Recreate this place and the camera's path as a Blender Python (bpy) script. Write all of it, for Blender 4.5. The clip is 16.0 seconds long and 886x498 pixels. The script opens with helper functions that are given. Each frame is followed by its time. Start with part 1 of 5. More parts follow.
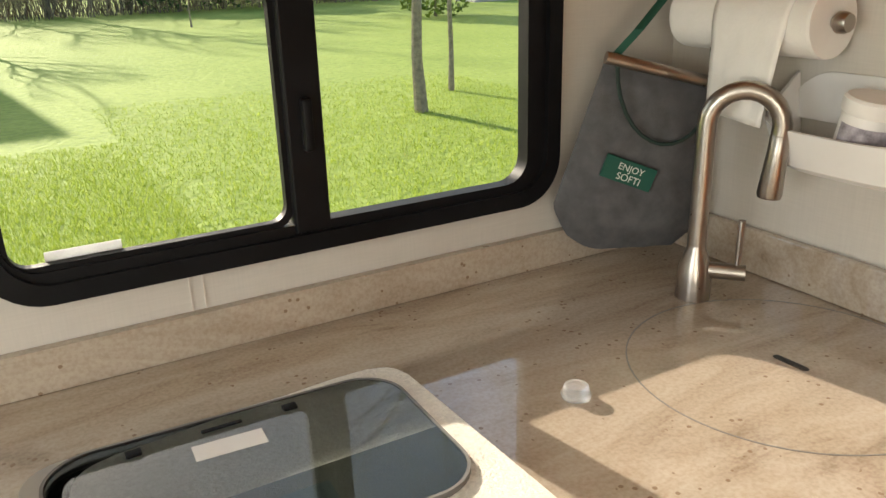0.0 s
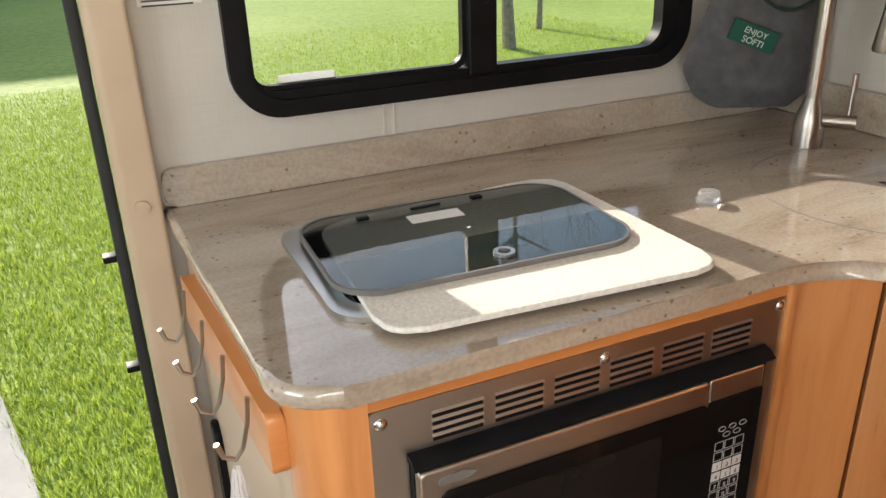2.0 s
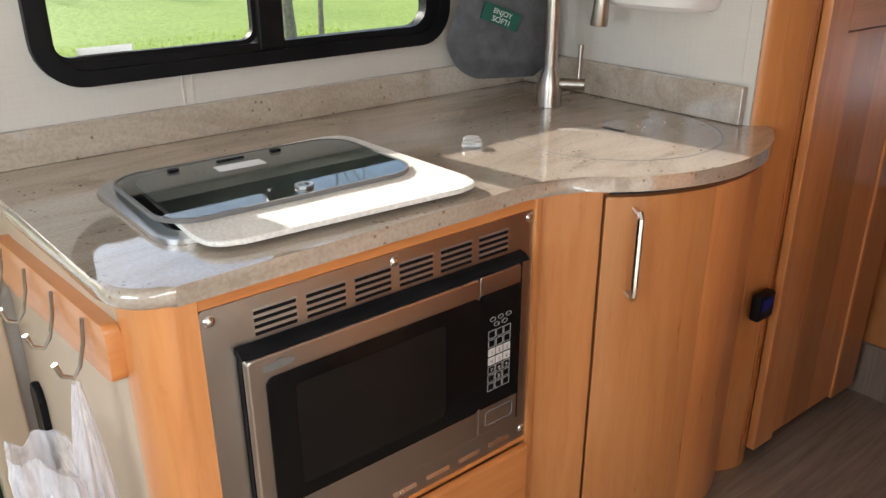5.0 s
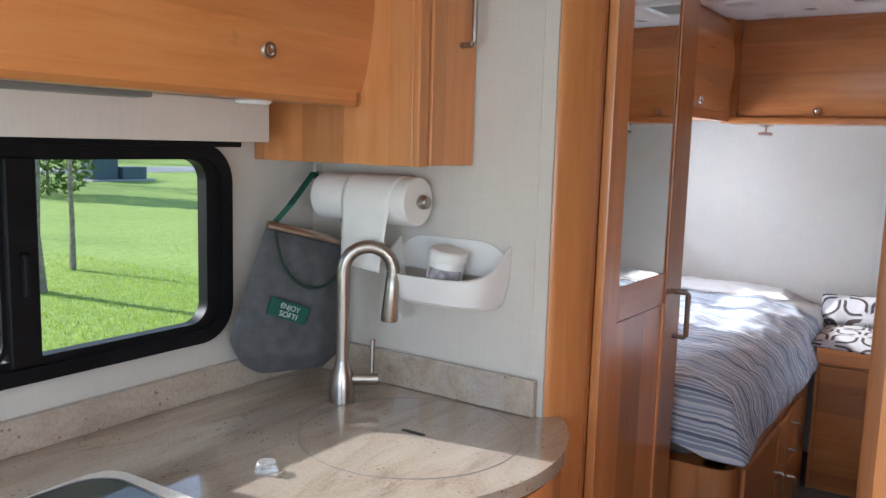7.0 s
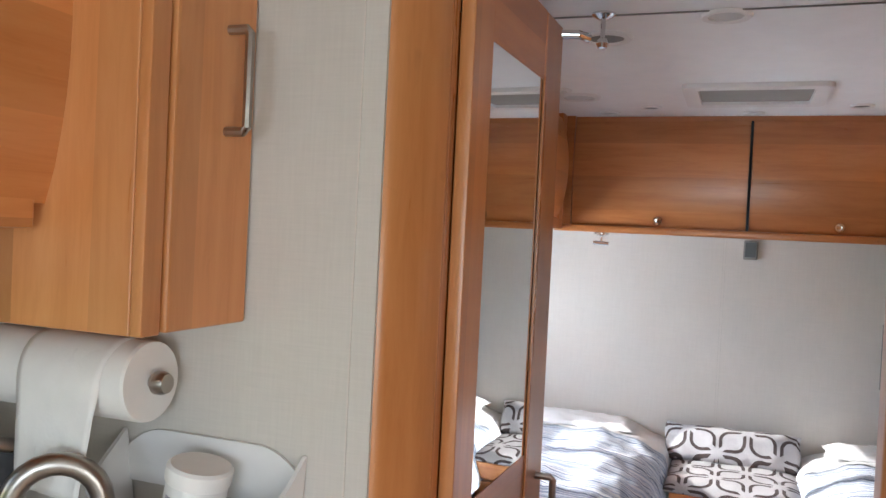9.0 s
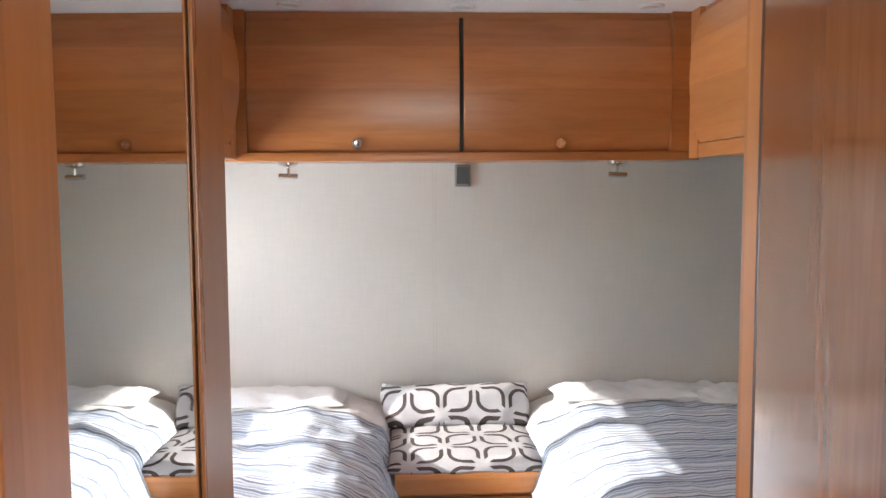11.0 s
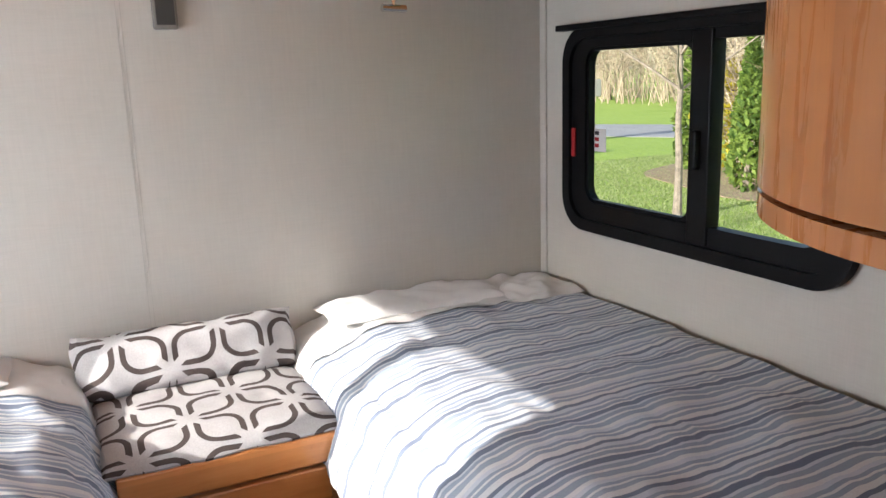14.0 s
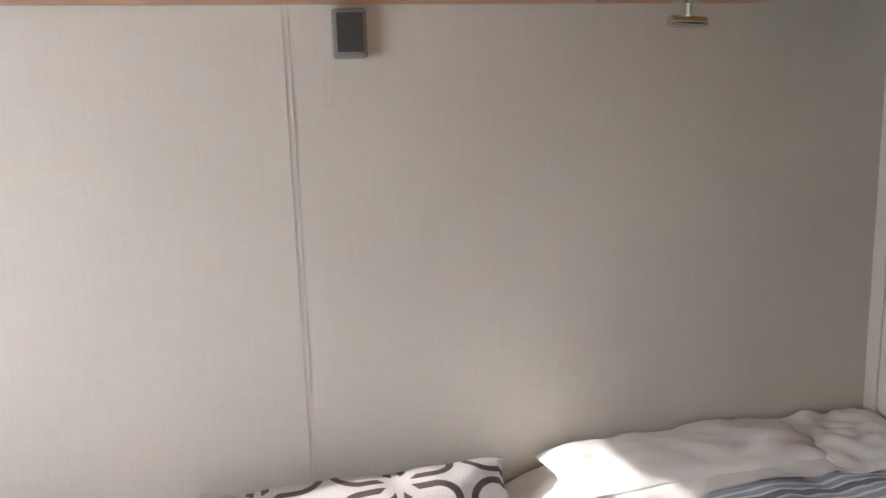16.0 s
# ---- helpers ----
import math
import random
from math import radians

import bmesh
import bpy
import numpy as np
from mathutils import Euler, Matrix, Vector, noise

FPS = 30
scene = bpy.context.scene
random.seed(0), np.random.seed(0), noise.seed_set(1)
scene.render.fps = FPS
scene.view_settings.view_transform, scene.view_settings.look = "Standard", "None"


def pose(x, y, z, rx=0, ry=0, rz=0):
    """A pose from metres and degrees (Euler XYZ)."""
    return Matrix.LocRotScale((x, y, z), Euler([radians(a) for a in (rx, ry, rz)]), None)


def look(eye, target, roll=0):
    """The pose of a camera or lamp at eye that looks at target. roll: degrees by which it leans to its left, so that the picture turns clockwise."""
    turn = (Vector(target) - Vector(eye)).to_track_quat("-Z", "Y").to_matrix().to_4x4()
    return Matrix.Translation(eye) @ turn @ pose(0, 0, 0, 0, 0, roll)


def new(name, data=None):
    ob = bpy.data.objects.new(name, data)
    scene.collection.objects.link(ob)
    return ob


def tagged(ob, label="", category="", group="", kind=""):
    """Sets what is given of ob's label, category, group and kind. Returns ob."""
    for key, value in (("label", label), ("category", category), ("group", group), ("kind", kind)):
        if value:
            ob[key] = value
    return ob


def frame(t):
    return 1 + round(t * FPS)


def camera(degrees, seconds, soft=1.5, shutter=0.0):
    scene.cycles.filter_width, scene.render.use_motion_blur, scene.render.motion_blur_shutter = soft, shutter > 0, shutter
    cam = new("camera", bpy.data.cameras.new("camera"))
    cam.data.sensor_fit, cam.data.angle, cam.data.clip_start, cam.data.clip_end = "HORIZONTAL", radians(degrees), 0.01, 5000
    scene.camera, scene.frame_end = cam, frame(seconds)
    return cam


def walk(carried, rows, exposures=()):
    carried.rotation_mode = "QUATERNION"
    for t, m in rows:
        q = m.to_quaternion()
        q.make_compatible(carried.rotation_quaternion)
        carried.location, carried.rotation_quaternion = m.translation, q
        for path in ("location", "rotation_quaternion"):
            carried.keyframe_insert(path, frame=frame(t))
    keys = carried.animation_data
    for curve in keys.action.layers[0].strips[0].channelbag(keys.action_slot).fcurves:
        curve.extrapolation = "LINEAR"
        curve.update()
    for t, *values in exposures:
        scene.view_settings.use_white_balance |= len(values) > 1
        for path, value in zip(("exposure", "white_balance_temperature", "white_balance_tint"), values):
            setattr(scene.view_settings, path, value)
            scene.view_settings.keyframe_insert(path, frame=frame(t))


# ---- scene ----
cam = camera(57.9, 16.0)
PATH = [
    (0, (0.206, 0.128, 1.457), (1.126, 1.764, 0.766), -1.7),
    (0.5, (0.084, 0.116, 1.434), (0.894, 1.806, 0.736), -1.8),
    (1, (-0.024, 0.077, 1.409), (0.712, 1.79, 0.686), -2.2),
    (1.5, (-0.078, 0.018, 1.389), (0.65, 1.717, 0.625), -2.1),
    (2, (-0.065, -0.076, 1.36), (0.67, 1.602, 0.557), -1.9),
    (2.5, (-0.067, -0.218, 1.3), (0.676, 1.428, 0.442), -1.3),
    (3, (-0.09, -0.307, 1.278), (0.655, 1.316, 0.377), -1.1),
    (3.2, (-0.106, -0.334, 1.269), (0.65, 1.279, 0.358), -1.2),
    (5.3, (-0.192, -0.268, 1.336), (1.063, 1.113, 0.617), -0.0),
    (5.5, (-0.195, -0.264, 1.348), (1.117, 1.088, 0.677), 0.0),
    (6, (-0.16, -0.249, 1.392), (1.27, 1.041, 0.854), 0.5),
    (6.5, (-0.122, -0.18, 1.443), (1.442, 1.005, 1.058), 1.3),
    (7, (-0.134, -0.144, 1.479), (1.509, 0.965, 1.217), 1.6),
    (7.5, (-0.036, -0.078, 1.519), (1.658, 0.971, 1.345), 2.3),
    (8, (0.142, 0.006, 1.574), (1.881, 0.989, 1.486), 2.6),
    (8.2, (0.207, 0.037, 1.586), (1.967, 0.985, 1.516), 2.8),
    (10.5, (0.866, 0.315, 1.517), (2.861, 0.37, 1.398), 0.5),
    (11, (1.058, 0.306, 1.527), (3.048, 0.216, 1.367), -0.3),
    (11.5, (1.277, 0.331, 1.533), (3.252, 0.067, 1.358), -1.0),
    (12, (1.489, 0.334, 1.519), (3.42, -0.143, 1.312), -2.1),
    (12.5, (1.619, 0.308, 1.481), (3.483, -0.363, 1.206), -2.6),
    (13, (1.71, 0.331, 1.466), (3.495, -0.511, 1.141), -2.5),
    (13.5, (1.754, 0.348, 1.45), (3.502, -0.547, 1.073), -1.9),
    (14, (1.793, 0.379, 1.412), (3.551, -0.473, 0.984), -1.8),
    (14.5, (1.901, 0.35, 1.424), (3.689, -0.435, 0.989), -2.1),
    (15, (2.077, 0.265, 1.422), (3.911, -0.432, 1.036), -2.6),
    (15.5, (2.248, 0.238, 1.435), (4.115, -0.364, 1.046), -2.4),
    (16, (2.418, 0.283, 1.458), (4.33, -0.173, 1.09), -1.8),
]
walk(cam, [(t, look(eye, target, roll)) for t, eye, target, roll in PATH],
     [(0.0, 0.7, 7200, 10), (1.0, 0.55, 6700, 10), (2.2, 0.6, 6600, 10), (3.0, 0.6, 6800, 10), (5.5, 0.75, 5900, 10), (6.5, 0.72, 5500, 10), (8.0, 0.62, 5600, 10),
      (10.5, 0.85, 6000, 10), (12.0, 0.8, 6100, 10), (14.0, 0.75, 6200, 10), (16.0, 0.65, 6300, 10)])

# ---- world, sun, added fill light ----
SUN_DIR = Vector((0.18, -1.0, -0.41)).normalized()
world = bpy.data.worlds.new("sky")
scene.world = world
world.use_nodes = True
wn = world.node_tree.nodes
sky = wn.new("ShaderNodeTexSky")
sky.sky_type = 'NISHITA'
sky.sun_disc = False
sky.sun_elevation = math.asin(-SUN_DIR.z)
sky.sun_rotation = math.atan2(-SUN_DIR.x, -SUN_DIR.y)
wn["Background"].inputs[1].default_value = 0.15
world.node_tree.links.new(sky.outputs[0], wn["Background"].inputs[0])
sun_data = bpy.data.lights.new("sun", 'SUN')
sun_data.energy, sun_data.angle, sun_data.color = 5.0, radians(0.5), (1.0, 0.93, 0.82)
sun_lamp = new("sun", sun_data)
sun_lamp.matrix_world = look((0, 0, 30), Vector((0, 0, 30)) + SUN_DIR)


def fill_light(name, x, y, z, sx, sz, towards, power, colour=(0.86, 0.93, 1.0)):
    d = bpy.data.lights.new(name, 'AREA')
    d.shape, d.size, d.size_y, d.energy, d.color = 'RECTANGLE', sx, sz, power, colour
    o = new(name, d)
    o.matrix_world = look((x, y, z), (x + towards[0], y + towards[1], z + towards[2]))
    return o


# Fill lamp added outside the far bed's window, tilted up to brighten the ceiling.
fill_light("fill_bed_window_left", 2.97, 1.36, 1.27, 0.80, 0.36, (0, -1, 0.45), 6.2)
# Unseen fill lamp added at the front to brighten the room.
fill_light("fill_front", -1.66, -0.05, 1.3, 1.15, 0.85, (1, -0.04, -0.1), 14)
# Unseen fill lamp added opposite the kitchen to brighten the cabinet fronts.
fill_light("fill_dinette_side", -0.35, -0.89, 1.15, 1.1, 0.6, (0, 1, -0.1), 9, (1.0, 0.95, 0.88))

# ---- node helpers and materials ----


def mat(name, rough=0.5, metal=0.0, spec=0.5):
    m = bpy.data.materials.new(name)
    m.use_nodes = True
    b = m.node_tree.nodes["Principled BSDF"]
    b.inputs["Roughness"].default_value = rough
    b.inputs["Metallic"].default_value = metal
    b.inputs["Specular IOR Level"].default_value = spec
    return m, m.node_tree, b


def nd(t, kind, **kw):
    n = t.nodes.new("ShaderNode" + kind)
    for k, v in kw.items():
        setattr(n, k, v)
    return n


def coords(t, scale=(1, 1, 1), vary=True):
    """Object coordinates scaled, shifted per object."""
    c = nd(t, "TexCoord")
    m = nd(t, "Mapping")
    m.inputs["Scale"].default_value = scale
    t.links.new(c.outputs["Object"], m.inputs["Vector"])
    if vary:
        i = nd(t, "ObjectInfo")
        k = nd(t, "Math", operation='MULTIPLY')
        k.inputs[1].default_value = 37.0
        t.links.new(i.outputs["Random"], k.inputs[0])
        t.links.new(k.outputs[0], m.inputs["Location"])
    return m.outputs["Vector"]


def noise_tex(t, vec, scale, detail=4.0, rough=0.6, dist=0.0):
    n = nd(t, "TexNoise")
    n.inputs["Scale"].default_value = scale
    n.inputs["Detail"].default_value = detail
    n.inputs["Roughness"].default_value = rough
    n.inputs["Distortion"].default_value = dist
    t.links.new(vec, n.inputs["Vector"])
    return n.outputs["Fac"]


def ramp(t, fac, stops):
    r = nd(t, "ValToRGB")
    e = r.color_ramp.elements
    while len(e) < len(stops):
        e.new(0.5)
    for el, (p, c) in zip(e, stops):
        el.position, el.color = p, (*c, 1) if len(c) == 3 else c
    t.links.new(fac, r.inputs[0])
    return r.outputs[0]


def mix(t, fac, a, b, mode='MIX'):
    n = nd(t, "Mix", data_type='RGBA', blend_type=mode)
    for i, v in ((0, fac), (6, a), (7, b)):
        if hasattr(v, "is_linked"):
            t.links.new(v, n.inputs[i])
        elif isinstance(v, (int, float)):
            n.inputs[i].default_value = v
        else:
            n.inputs[i].default_value = (*v, 1)
    return n.outputs[2]


def calc(t, op, a, b=0.0):
    n = nd(t, "Math", operation=op)
    for i, v in enumerate((a, b)):
        if hasattr(v, "is_linked"):
            t.links.new(v, n.inputs[i])
        else:
            n.inputs[i].default_value = v
    return n.outputs[0]


def bump(t, b, height, strength, dist=0.01):
    n = nd(t, "Bump")
    n.inputs["Strength"].default_value = strength
    n.inputs["Distance"].default_value = dist
    t.links.new(height, n.inputs["Height"])
    t.links.new(n.outputs[0], b.inputs["Normal"])


def g(v):
    return (v, v, v)


def wood(name, axis, base, dark, pale, rough=0.3, board=0.12):
    """Maple veneer: grain along axis, joined from wide boards of slightly different tone."""
    m, t, b = mat(name, rough, 0, 0.5)
    sc = {"x": (0.9, 9, 9), "y": (9, 0.9, 9), "z": (9, 9, 0.9), "h": (0.9, 0.9, 9)}[axis]
    v = coords(t, sc)
    grain = noise_tex(t, v, 5.0, 8, 0.65, 0.6)
    fig = noise_tex(t, v, 0.9, 3, 0.5, 1.2)
    col = ramp(t, grain, [(0.3, dark), (0.5, base), (0.75, pale)])
    col = mix(t, 0.45, col, ramp(t, fig, [(0.3, dark), (0.55, base), (0.75, pale)]))
    c = nd(t, "TexCoord")
    sep = nd(t, "SeparateXYZ")
    t.links.new(c.outputs["Object"], sep.inputs[0])
    across = {"x": "Z", "y": "Z", "h": "Z", "z": "X"}[axis]
    pos = sep.outputs[across]
    if axis == "z":
        pos = calc(t, 'ADD', sep.outputs["X"], calc(t, 'MULTIPLY', sep.outputs["Y"], 1.0))
    w = nd(t, "TexWhiteNoise", noise_dimensions='1D')
    t.links.new(calc(t, 'FLOOR', calc(t, 'DIVIDE', pos, board)), w.inputs["W"])
    tone = ramp(t, w.outputs["Value"], [(0.0, g(0.75)), (1.0, g(1.10))])
    col = mix(t, 1.0, col, tone, 'MULTIPLY')
    vo = noise_tex(t, coords(t, (3, 3, 3)), 3.0, 2, 0.5, 2.0)
    knot = ramp(t, vo, [(0.70, g(1.0)), (0.80, g(0.72))])
    col = mix(t, 0.6, col, knot, 'MULTIPLY')
    t.links.new(col, b.inputs["Base Color"])
    t.links.new(calc(t, 'ADD', calc(t, 'MULTIPLY', grain, 0.14), rough - 0.07), b.inputs["Roughness"])
    bump(t, b, grain, 0.10, 0.003)
    b.inputs["Coat Weight"].default_value = 0.25
    b.inputs["Coat Roughness"].default_value = 0.18
    return m


W_B, W_D, W_P = (0.62, 0.255, 0.084), (0.51, 0.19, 0.054), (0.70, 0.33, 0.128)
WOOD_V = wood("maple_upright_grain", "z", W_B, W_D, W_P)
WOOD_H = wood("maple_level_grain", "h", (0.60, 0.235, 0.070), (0.49, 0.168, 0.043), (0.68, 0.31, 0.112))
WOOD_RED = wood("maple_reddish_level_grain", "h", (0.46, 0.168, 0.046), (0.35, 0.112, 0.028), (0.54, 0.222, 0.071))
WOOD_RED_V = wood("maple_reddish_upright_grain", "z", (0.52, 0.194, 0.055), (0.42, 0.137, 0.034), (0.60, 0.25, 0.082), 0.28)
WOOD_PALE = wood("maple_pale_upright_grain", "z", (0.62, 0.37, 0.20), (0.53, 0.29, 0.14), (0.70, 0.45, 0.27), 0.32)


def plain(name, col, rough=0.5, metal=0.0, vary=0.08, scale=12.0, bumpy=0.0, fine=300.0, spec=0.5):
    m, t, b = mat(name, rough, metal, spec)
    v = coords(t)
    n1 = noise_tex(t, v, scale, 4)
    lo, hi = [tuple(min(1, c * (1 + s)) for c in col) for s in (-vary, vary)]
    t.links.new(ramp(t, n1, [(0.3, lo), (0.7, hi)]), b.inputs["Base Color"])
    n2 = noise_tex(t, v, fine, 3)
    t.links.new(calc(t, 'ADD', calc(t, 'MULTIPLY', n1, 0.12), rough - 0.06), b.inputs["Roughness"])
    if bumpy:
        bump(t, b, n2, bumpy, 0.002)
    return m


def wallpaper(name, col):
    """Vinyl wall covering with a woven linen emboss."""
    m, t, b = mat(name, 0.55, 0, 0.35)
    a = noise_tex(t, coords(t, (300, 300, 16), False), 1.0, 3)
    d = noise_tex(t, coords(t, (20, 20, 420), False), 1.0, 3)
    s = noise_tex(t, coords(t, (1, 1, 1), False), 2.5, 4)
    weave = calc(t, 'ADD', calc(t, 'MULTIPLY', a, 0.5), calc(t, 'MULTIPLY', d, 0.5))
    lo, hi = tuple(c * 0.95 for c in col), tuple(min(1, c * 1.03) for c in col)
    c1 = ramp(t, weave, [(0.35, lo), (0.65, hi)])
    c1 = mix(t, 1.0, c1, ramp(t, s, [(0.3, g(0.95)), (0.7, g(1.03))]), 'MULTIPLY')
    t.links.new(c1, b.inputs["Base Color"])
    bump(t, b, weave, 0.06, 0.001)
    return m


WALL = wallpaper("wall_vinyl", (0.60, 0.56, 0.505))
CREAM = plain("cream_plastic", (0.52, 0.39, 0.27), 0.4, vary=0.04)
CEIL = plain("ceiling_white", (0.87, 0.87, 0.86), 0.45, vary=0.03, bumpy=0.1)
BLACK = plain("black_frame_paint", (0.007, 0.007, 0.008), 0.45, vary=0.3, spec=0.14)
RUBBER = plain("black_rubber", (0.018, 0.018, 0.018), 0.7, vary=0.3)
STEEL = plain("brushed_steel", (0.58, 0.56, 0.53), 0.30, 1.0, 0.02, 6)
NICKEL = plain("brushed_nickel", (0.40, 0.36, 0.32), 0.30, 1.0, 0.05, 60)
CHROME = plain("chrome", (0.75, 0.75, 0.75), 0.10, 1.0, 0.03)
WHITE_P = plain("white_plastic", (0.78, 0.76, 0.74), 0.35, vary=0.03)
GREY_P = plain("grey_plastic", (0.16, 0.15, 0.14), 0.45, vary=0.08)
BLACK_GLOSS = plain("black_gloss_glass", (0.006, 0.006, 0.006), 0.08, vary=0.3, spec=0.22)
PAPER = plain("paper", (0.80, 0.78, 0.75), 0.8, vary=0.04, bumpy=0.2, fine=180)
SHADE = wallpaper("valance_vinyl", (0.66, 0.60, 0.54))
RED = plain("red_plastic", (0.40, 0.012, 0.018), 0.5)


def glass_mat(name, col=(1, 1, 1), rough=0.0):
    m, t, b = mat(name, rough)
    b.inputs["Base Color"].default_value = (*col, 1)
    b.inputs["Transmission Weight"].default_value = 1.0
    b.inputs["IOR"].default_value = 1.08
    return m


GLASS = glass_mat("window_glass", (0.97, 0.99, 0.98))
MIRROR = plain("mirror_silver", (0.86, 0.88, 0.87), 0.01, 1.0, 0.005)


def counter_mat():
    m, t, b = mat("solid_surface_counter", 0.06, 0, 0.9)
    v = coords(t, (1, 1, 1), False)
    stretch = coords(t, (0.8, 3.2, 3.2), False)
    vein = noise_tex(t, stretch, 3.2, 7, 0.62, 1.6)
    col = ramp(t, vein, [(0.30, (0.20, 0.14, 0.10)), (0.40, (0.34, 0.268, 0.21)), (0.55, (0.43, 0.36, 0.295)), (0.75, (0.52, 0.455, 0.38))])
    fine = noise_tex(t, v, 160, 2)
    col = mix(t, 0.35, col, ramp(t, fine, [(0.35, (0.36, 0.28, 0.20)), (0.6, (0.54, 0.46, 0.36))]))
    vo = nd(t, "TexVoronoi")
    vo.inputs["Scale"].default_value = 55
    t.links.new(v, vo.inputs["Vector"])
    gate = noise_tex(t, v, 9, 2)
    dot = calc(t, 'MULTIPLY', calc(t, 'LESS_THAN', vo.outputs["Distance"], 0.17), calc(t, 'GREATER_THAN', gate, 0.54))
    col = mix(t, calc(t, 'MULTIPLY', dot, 0.75), col, (0.20, 0.12, 0.07))
    t.links.new(col, b.inputs["Base Color"])
    t.links.new(calc(t, 'ADD', calc(t, 'MULTIPLY', fine, 0.04), 0.03), b.inputs["Roughness"])
    return m


COUNTER = counter_mat()
COUNTER.node_tree.nodes["Principled BSDF"].inputs["Coat Weight"].default_value = 0.6
COUNTER.node_tree.nodes["Principled BSDF"].inputs["Coat Roughness"].default_value = 0.03


def floor_mat():
    m, t, b = mat("vinyl_plank_floor", 0.4)
    v = coords(t, (1.2, 14, 1), False)
    n1 = noise_tex(t, v, 3, 6, 0.6, 0.4)
    t.links.new(ramp(t, n1, [(0.3, (0.16, 0.115, 0.085)), (0.7, (0.32, 0.245, 0.185))]), b.inputs["Base Color"])
    bump(t, b, n1, 0.1, 0.002)
    return m


FLOOR = floor_mat()
CARPET = plain("grey_carpet", (0.20, 0.19, 0.18), 0.95, vary=0.2, scale=60, bumpy=0.6, fine=400)


def stripe_mat():
    """Cotton quilt with woven stripes across the bed."""
    m, t, b = mat("striped_cotton", 0.85, 0, 0.2)
    c = nd(t, "TexCoord")
    s = nd(t, "SeparateXYZ")
    t.links.new(c.outputs["Object"], s.inputs[0])
    wob = noise_tex(t, c.outputs["Object"], 3.0, 3)
    foot = calc(t, 'MULTIPLY', calc(t, 'LESS_THAN', s.outputs["X"], 2.115), calc(t, 'SUBTRACT', s.outputs["Z"], 0.83))
    x = calc(t, 'ADD', calc(t, 'ADD', s.outputs["X"], foot), calc(t, 'MULTIPLY', wob, 0.012))
    f1 = calc(t, 'FRACT', calc(t, 'DIVIDE', x, 0.145))
    white, pale, blue, deep = (0.74, 0.75, 0.77), (0.62, 0.66, 0.73), (0.34, 0.40, 0.51), (0.18, 0.215, 0.30)
    r = nd(t, "ValToRGB")
    r.color_ramp.interpolation = 'CONSTANT'
    e = r.color_ramp.elements
    stops = [(0.0, blue), (0.09, white), (0.13, blue), (0.20, pale), (0.24, deep), (0.33, white), (0.36, blue), (0.43, white),
             (0.47, blue), (0.52, pale), (0.60, deep), (0.66, white), (0.74, blue), (0.80, white), (0.83, blue), (0.88, pale), (0.94, white)]
    while len(e) < len(stops):
        e.new(0.5)
    for el, (p, cc) in zip(e, stops):
        el.position, el.color = p, (*cc, 1)
    t.links.new(f1, r.inputs[0])
    col = r.outputs[0]
    th = noise_tex(t, coords(t, (1, 1, 1), False), 500, 2)
    col = mix(t, 1.0, col, ramp(t, th, [(0.3, g(0.88)), (0.7, g(1.05))]), 'MULTIPLY')
    t.links.new(col, b.inputs["Base Color"])
    b.inputs["Sheen Weight"].default_value = 0.1
    bump(t, b, th, 0.15, 0.001)
    return m


STRIPE = stripe_mat()
SHEET = plain("white_cotton", (0.76, 0.75, 0.74), 0.85, vary=0.04, scale=8, bumpy=0.2, spec=0.2)


def loop_mat():
    """Off-white upholstery printed with dark rounded links."""
    m, t, b = mat("looped_print_fabric", 0.85, 0, 0.2)
    c = nd(t, "TexCoord")
    s = nd(t, "SeparateXYZ")
    t.links.new(c.outputs["Object"], s.inputs[0])
    u0 = calc(t, 'DIVIDE', s.outputs["Y"], 0.102)
    v0 = calc(t, 'DIVIDE', calc(t, 'ADD', s.outputs["X"], calc(t, 'MULTIPLY', s.outputs["Z"], 0.9)), 0.108)
    row = calc(t, 'FLOOR', v0)
    u1 = u0
    uu = calc(t, 'SUBTRACT', calc(t, 'FRACT', u1), 0.5)
    vv = calc(t, 'SUBTRACT', calc(t, 'FRACT', v0), 0.5)
    # a leaf-like link: two opposite corners round, two sharp
    skew = calc(t, 'MULTIPLY', calc(t, 'SIGN', calc(t, 'MULTIPLY', uu, vv)), 1.0)
    alt = calc(t, 'SUBTRACT', calc(t, 'MULTIPLY', calc(t, 'MODULO', calc(t, 'ABSOLUTE', calc(t, 'ADD', calc(t, 'FLOOR', u1), row)), 2.0), 2.0), 1.0)
    p = calc(t, 'ADD', 3.9, calc(t, 'MULTIPLY', calc(t, 'MULTIPLY', skew, alt), 1.75))
    d = calc(t, 'POWER', calc(t, 'ADD', calc(t, 'POWER', calc(t, 'ABSOLUTE', uu), p), calc(t, 'POWER', calc(t, 'ABSOLUTE', vv), p)), calc(t, 'DIVIDE', 1.0, p))
    ring = calc(t, 'MULTIPLY', calc(t, 'GREATER_THAN', d, 0.335), calc(t, 'LESS_THAN', d, 0.45))
    gap = calc(t, 'GREATER_THAN', calc(t, 'ABSOLUTE', calc(t, 'SUBTRACT', uu, calc(t, 'MULTIPLY', vv, alt))), 0.12)
    ring = calc(t, 'MULTIPLY', ring, gap)
    th = noise_tex(t, coords(t, (1, 1, 1), False), 350, 2)
    base = ramp(t, th, [(0.3, (0.42, 0.405, 0.41)), (0.7, (0.51, 0.495, 0.50))])
    t.links.new(mix(t, ring, base, (0.075, 0.058, 0.055)), b.inputs["Base Color"])
    bump(t, b, th, 0.3, 0.0015)
    return m


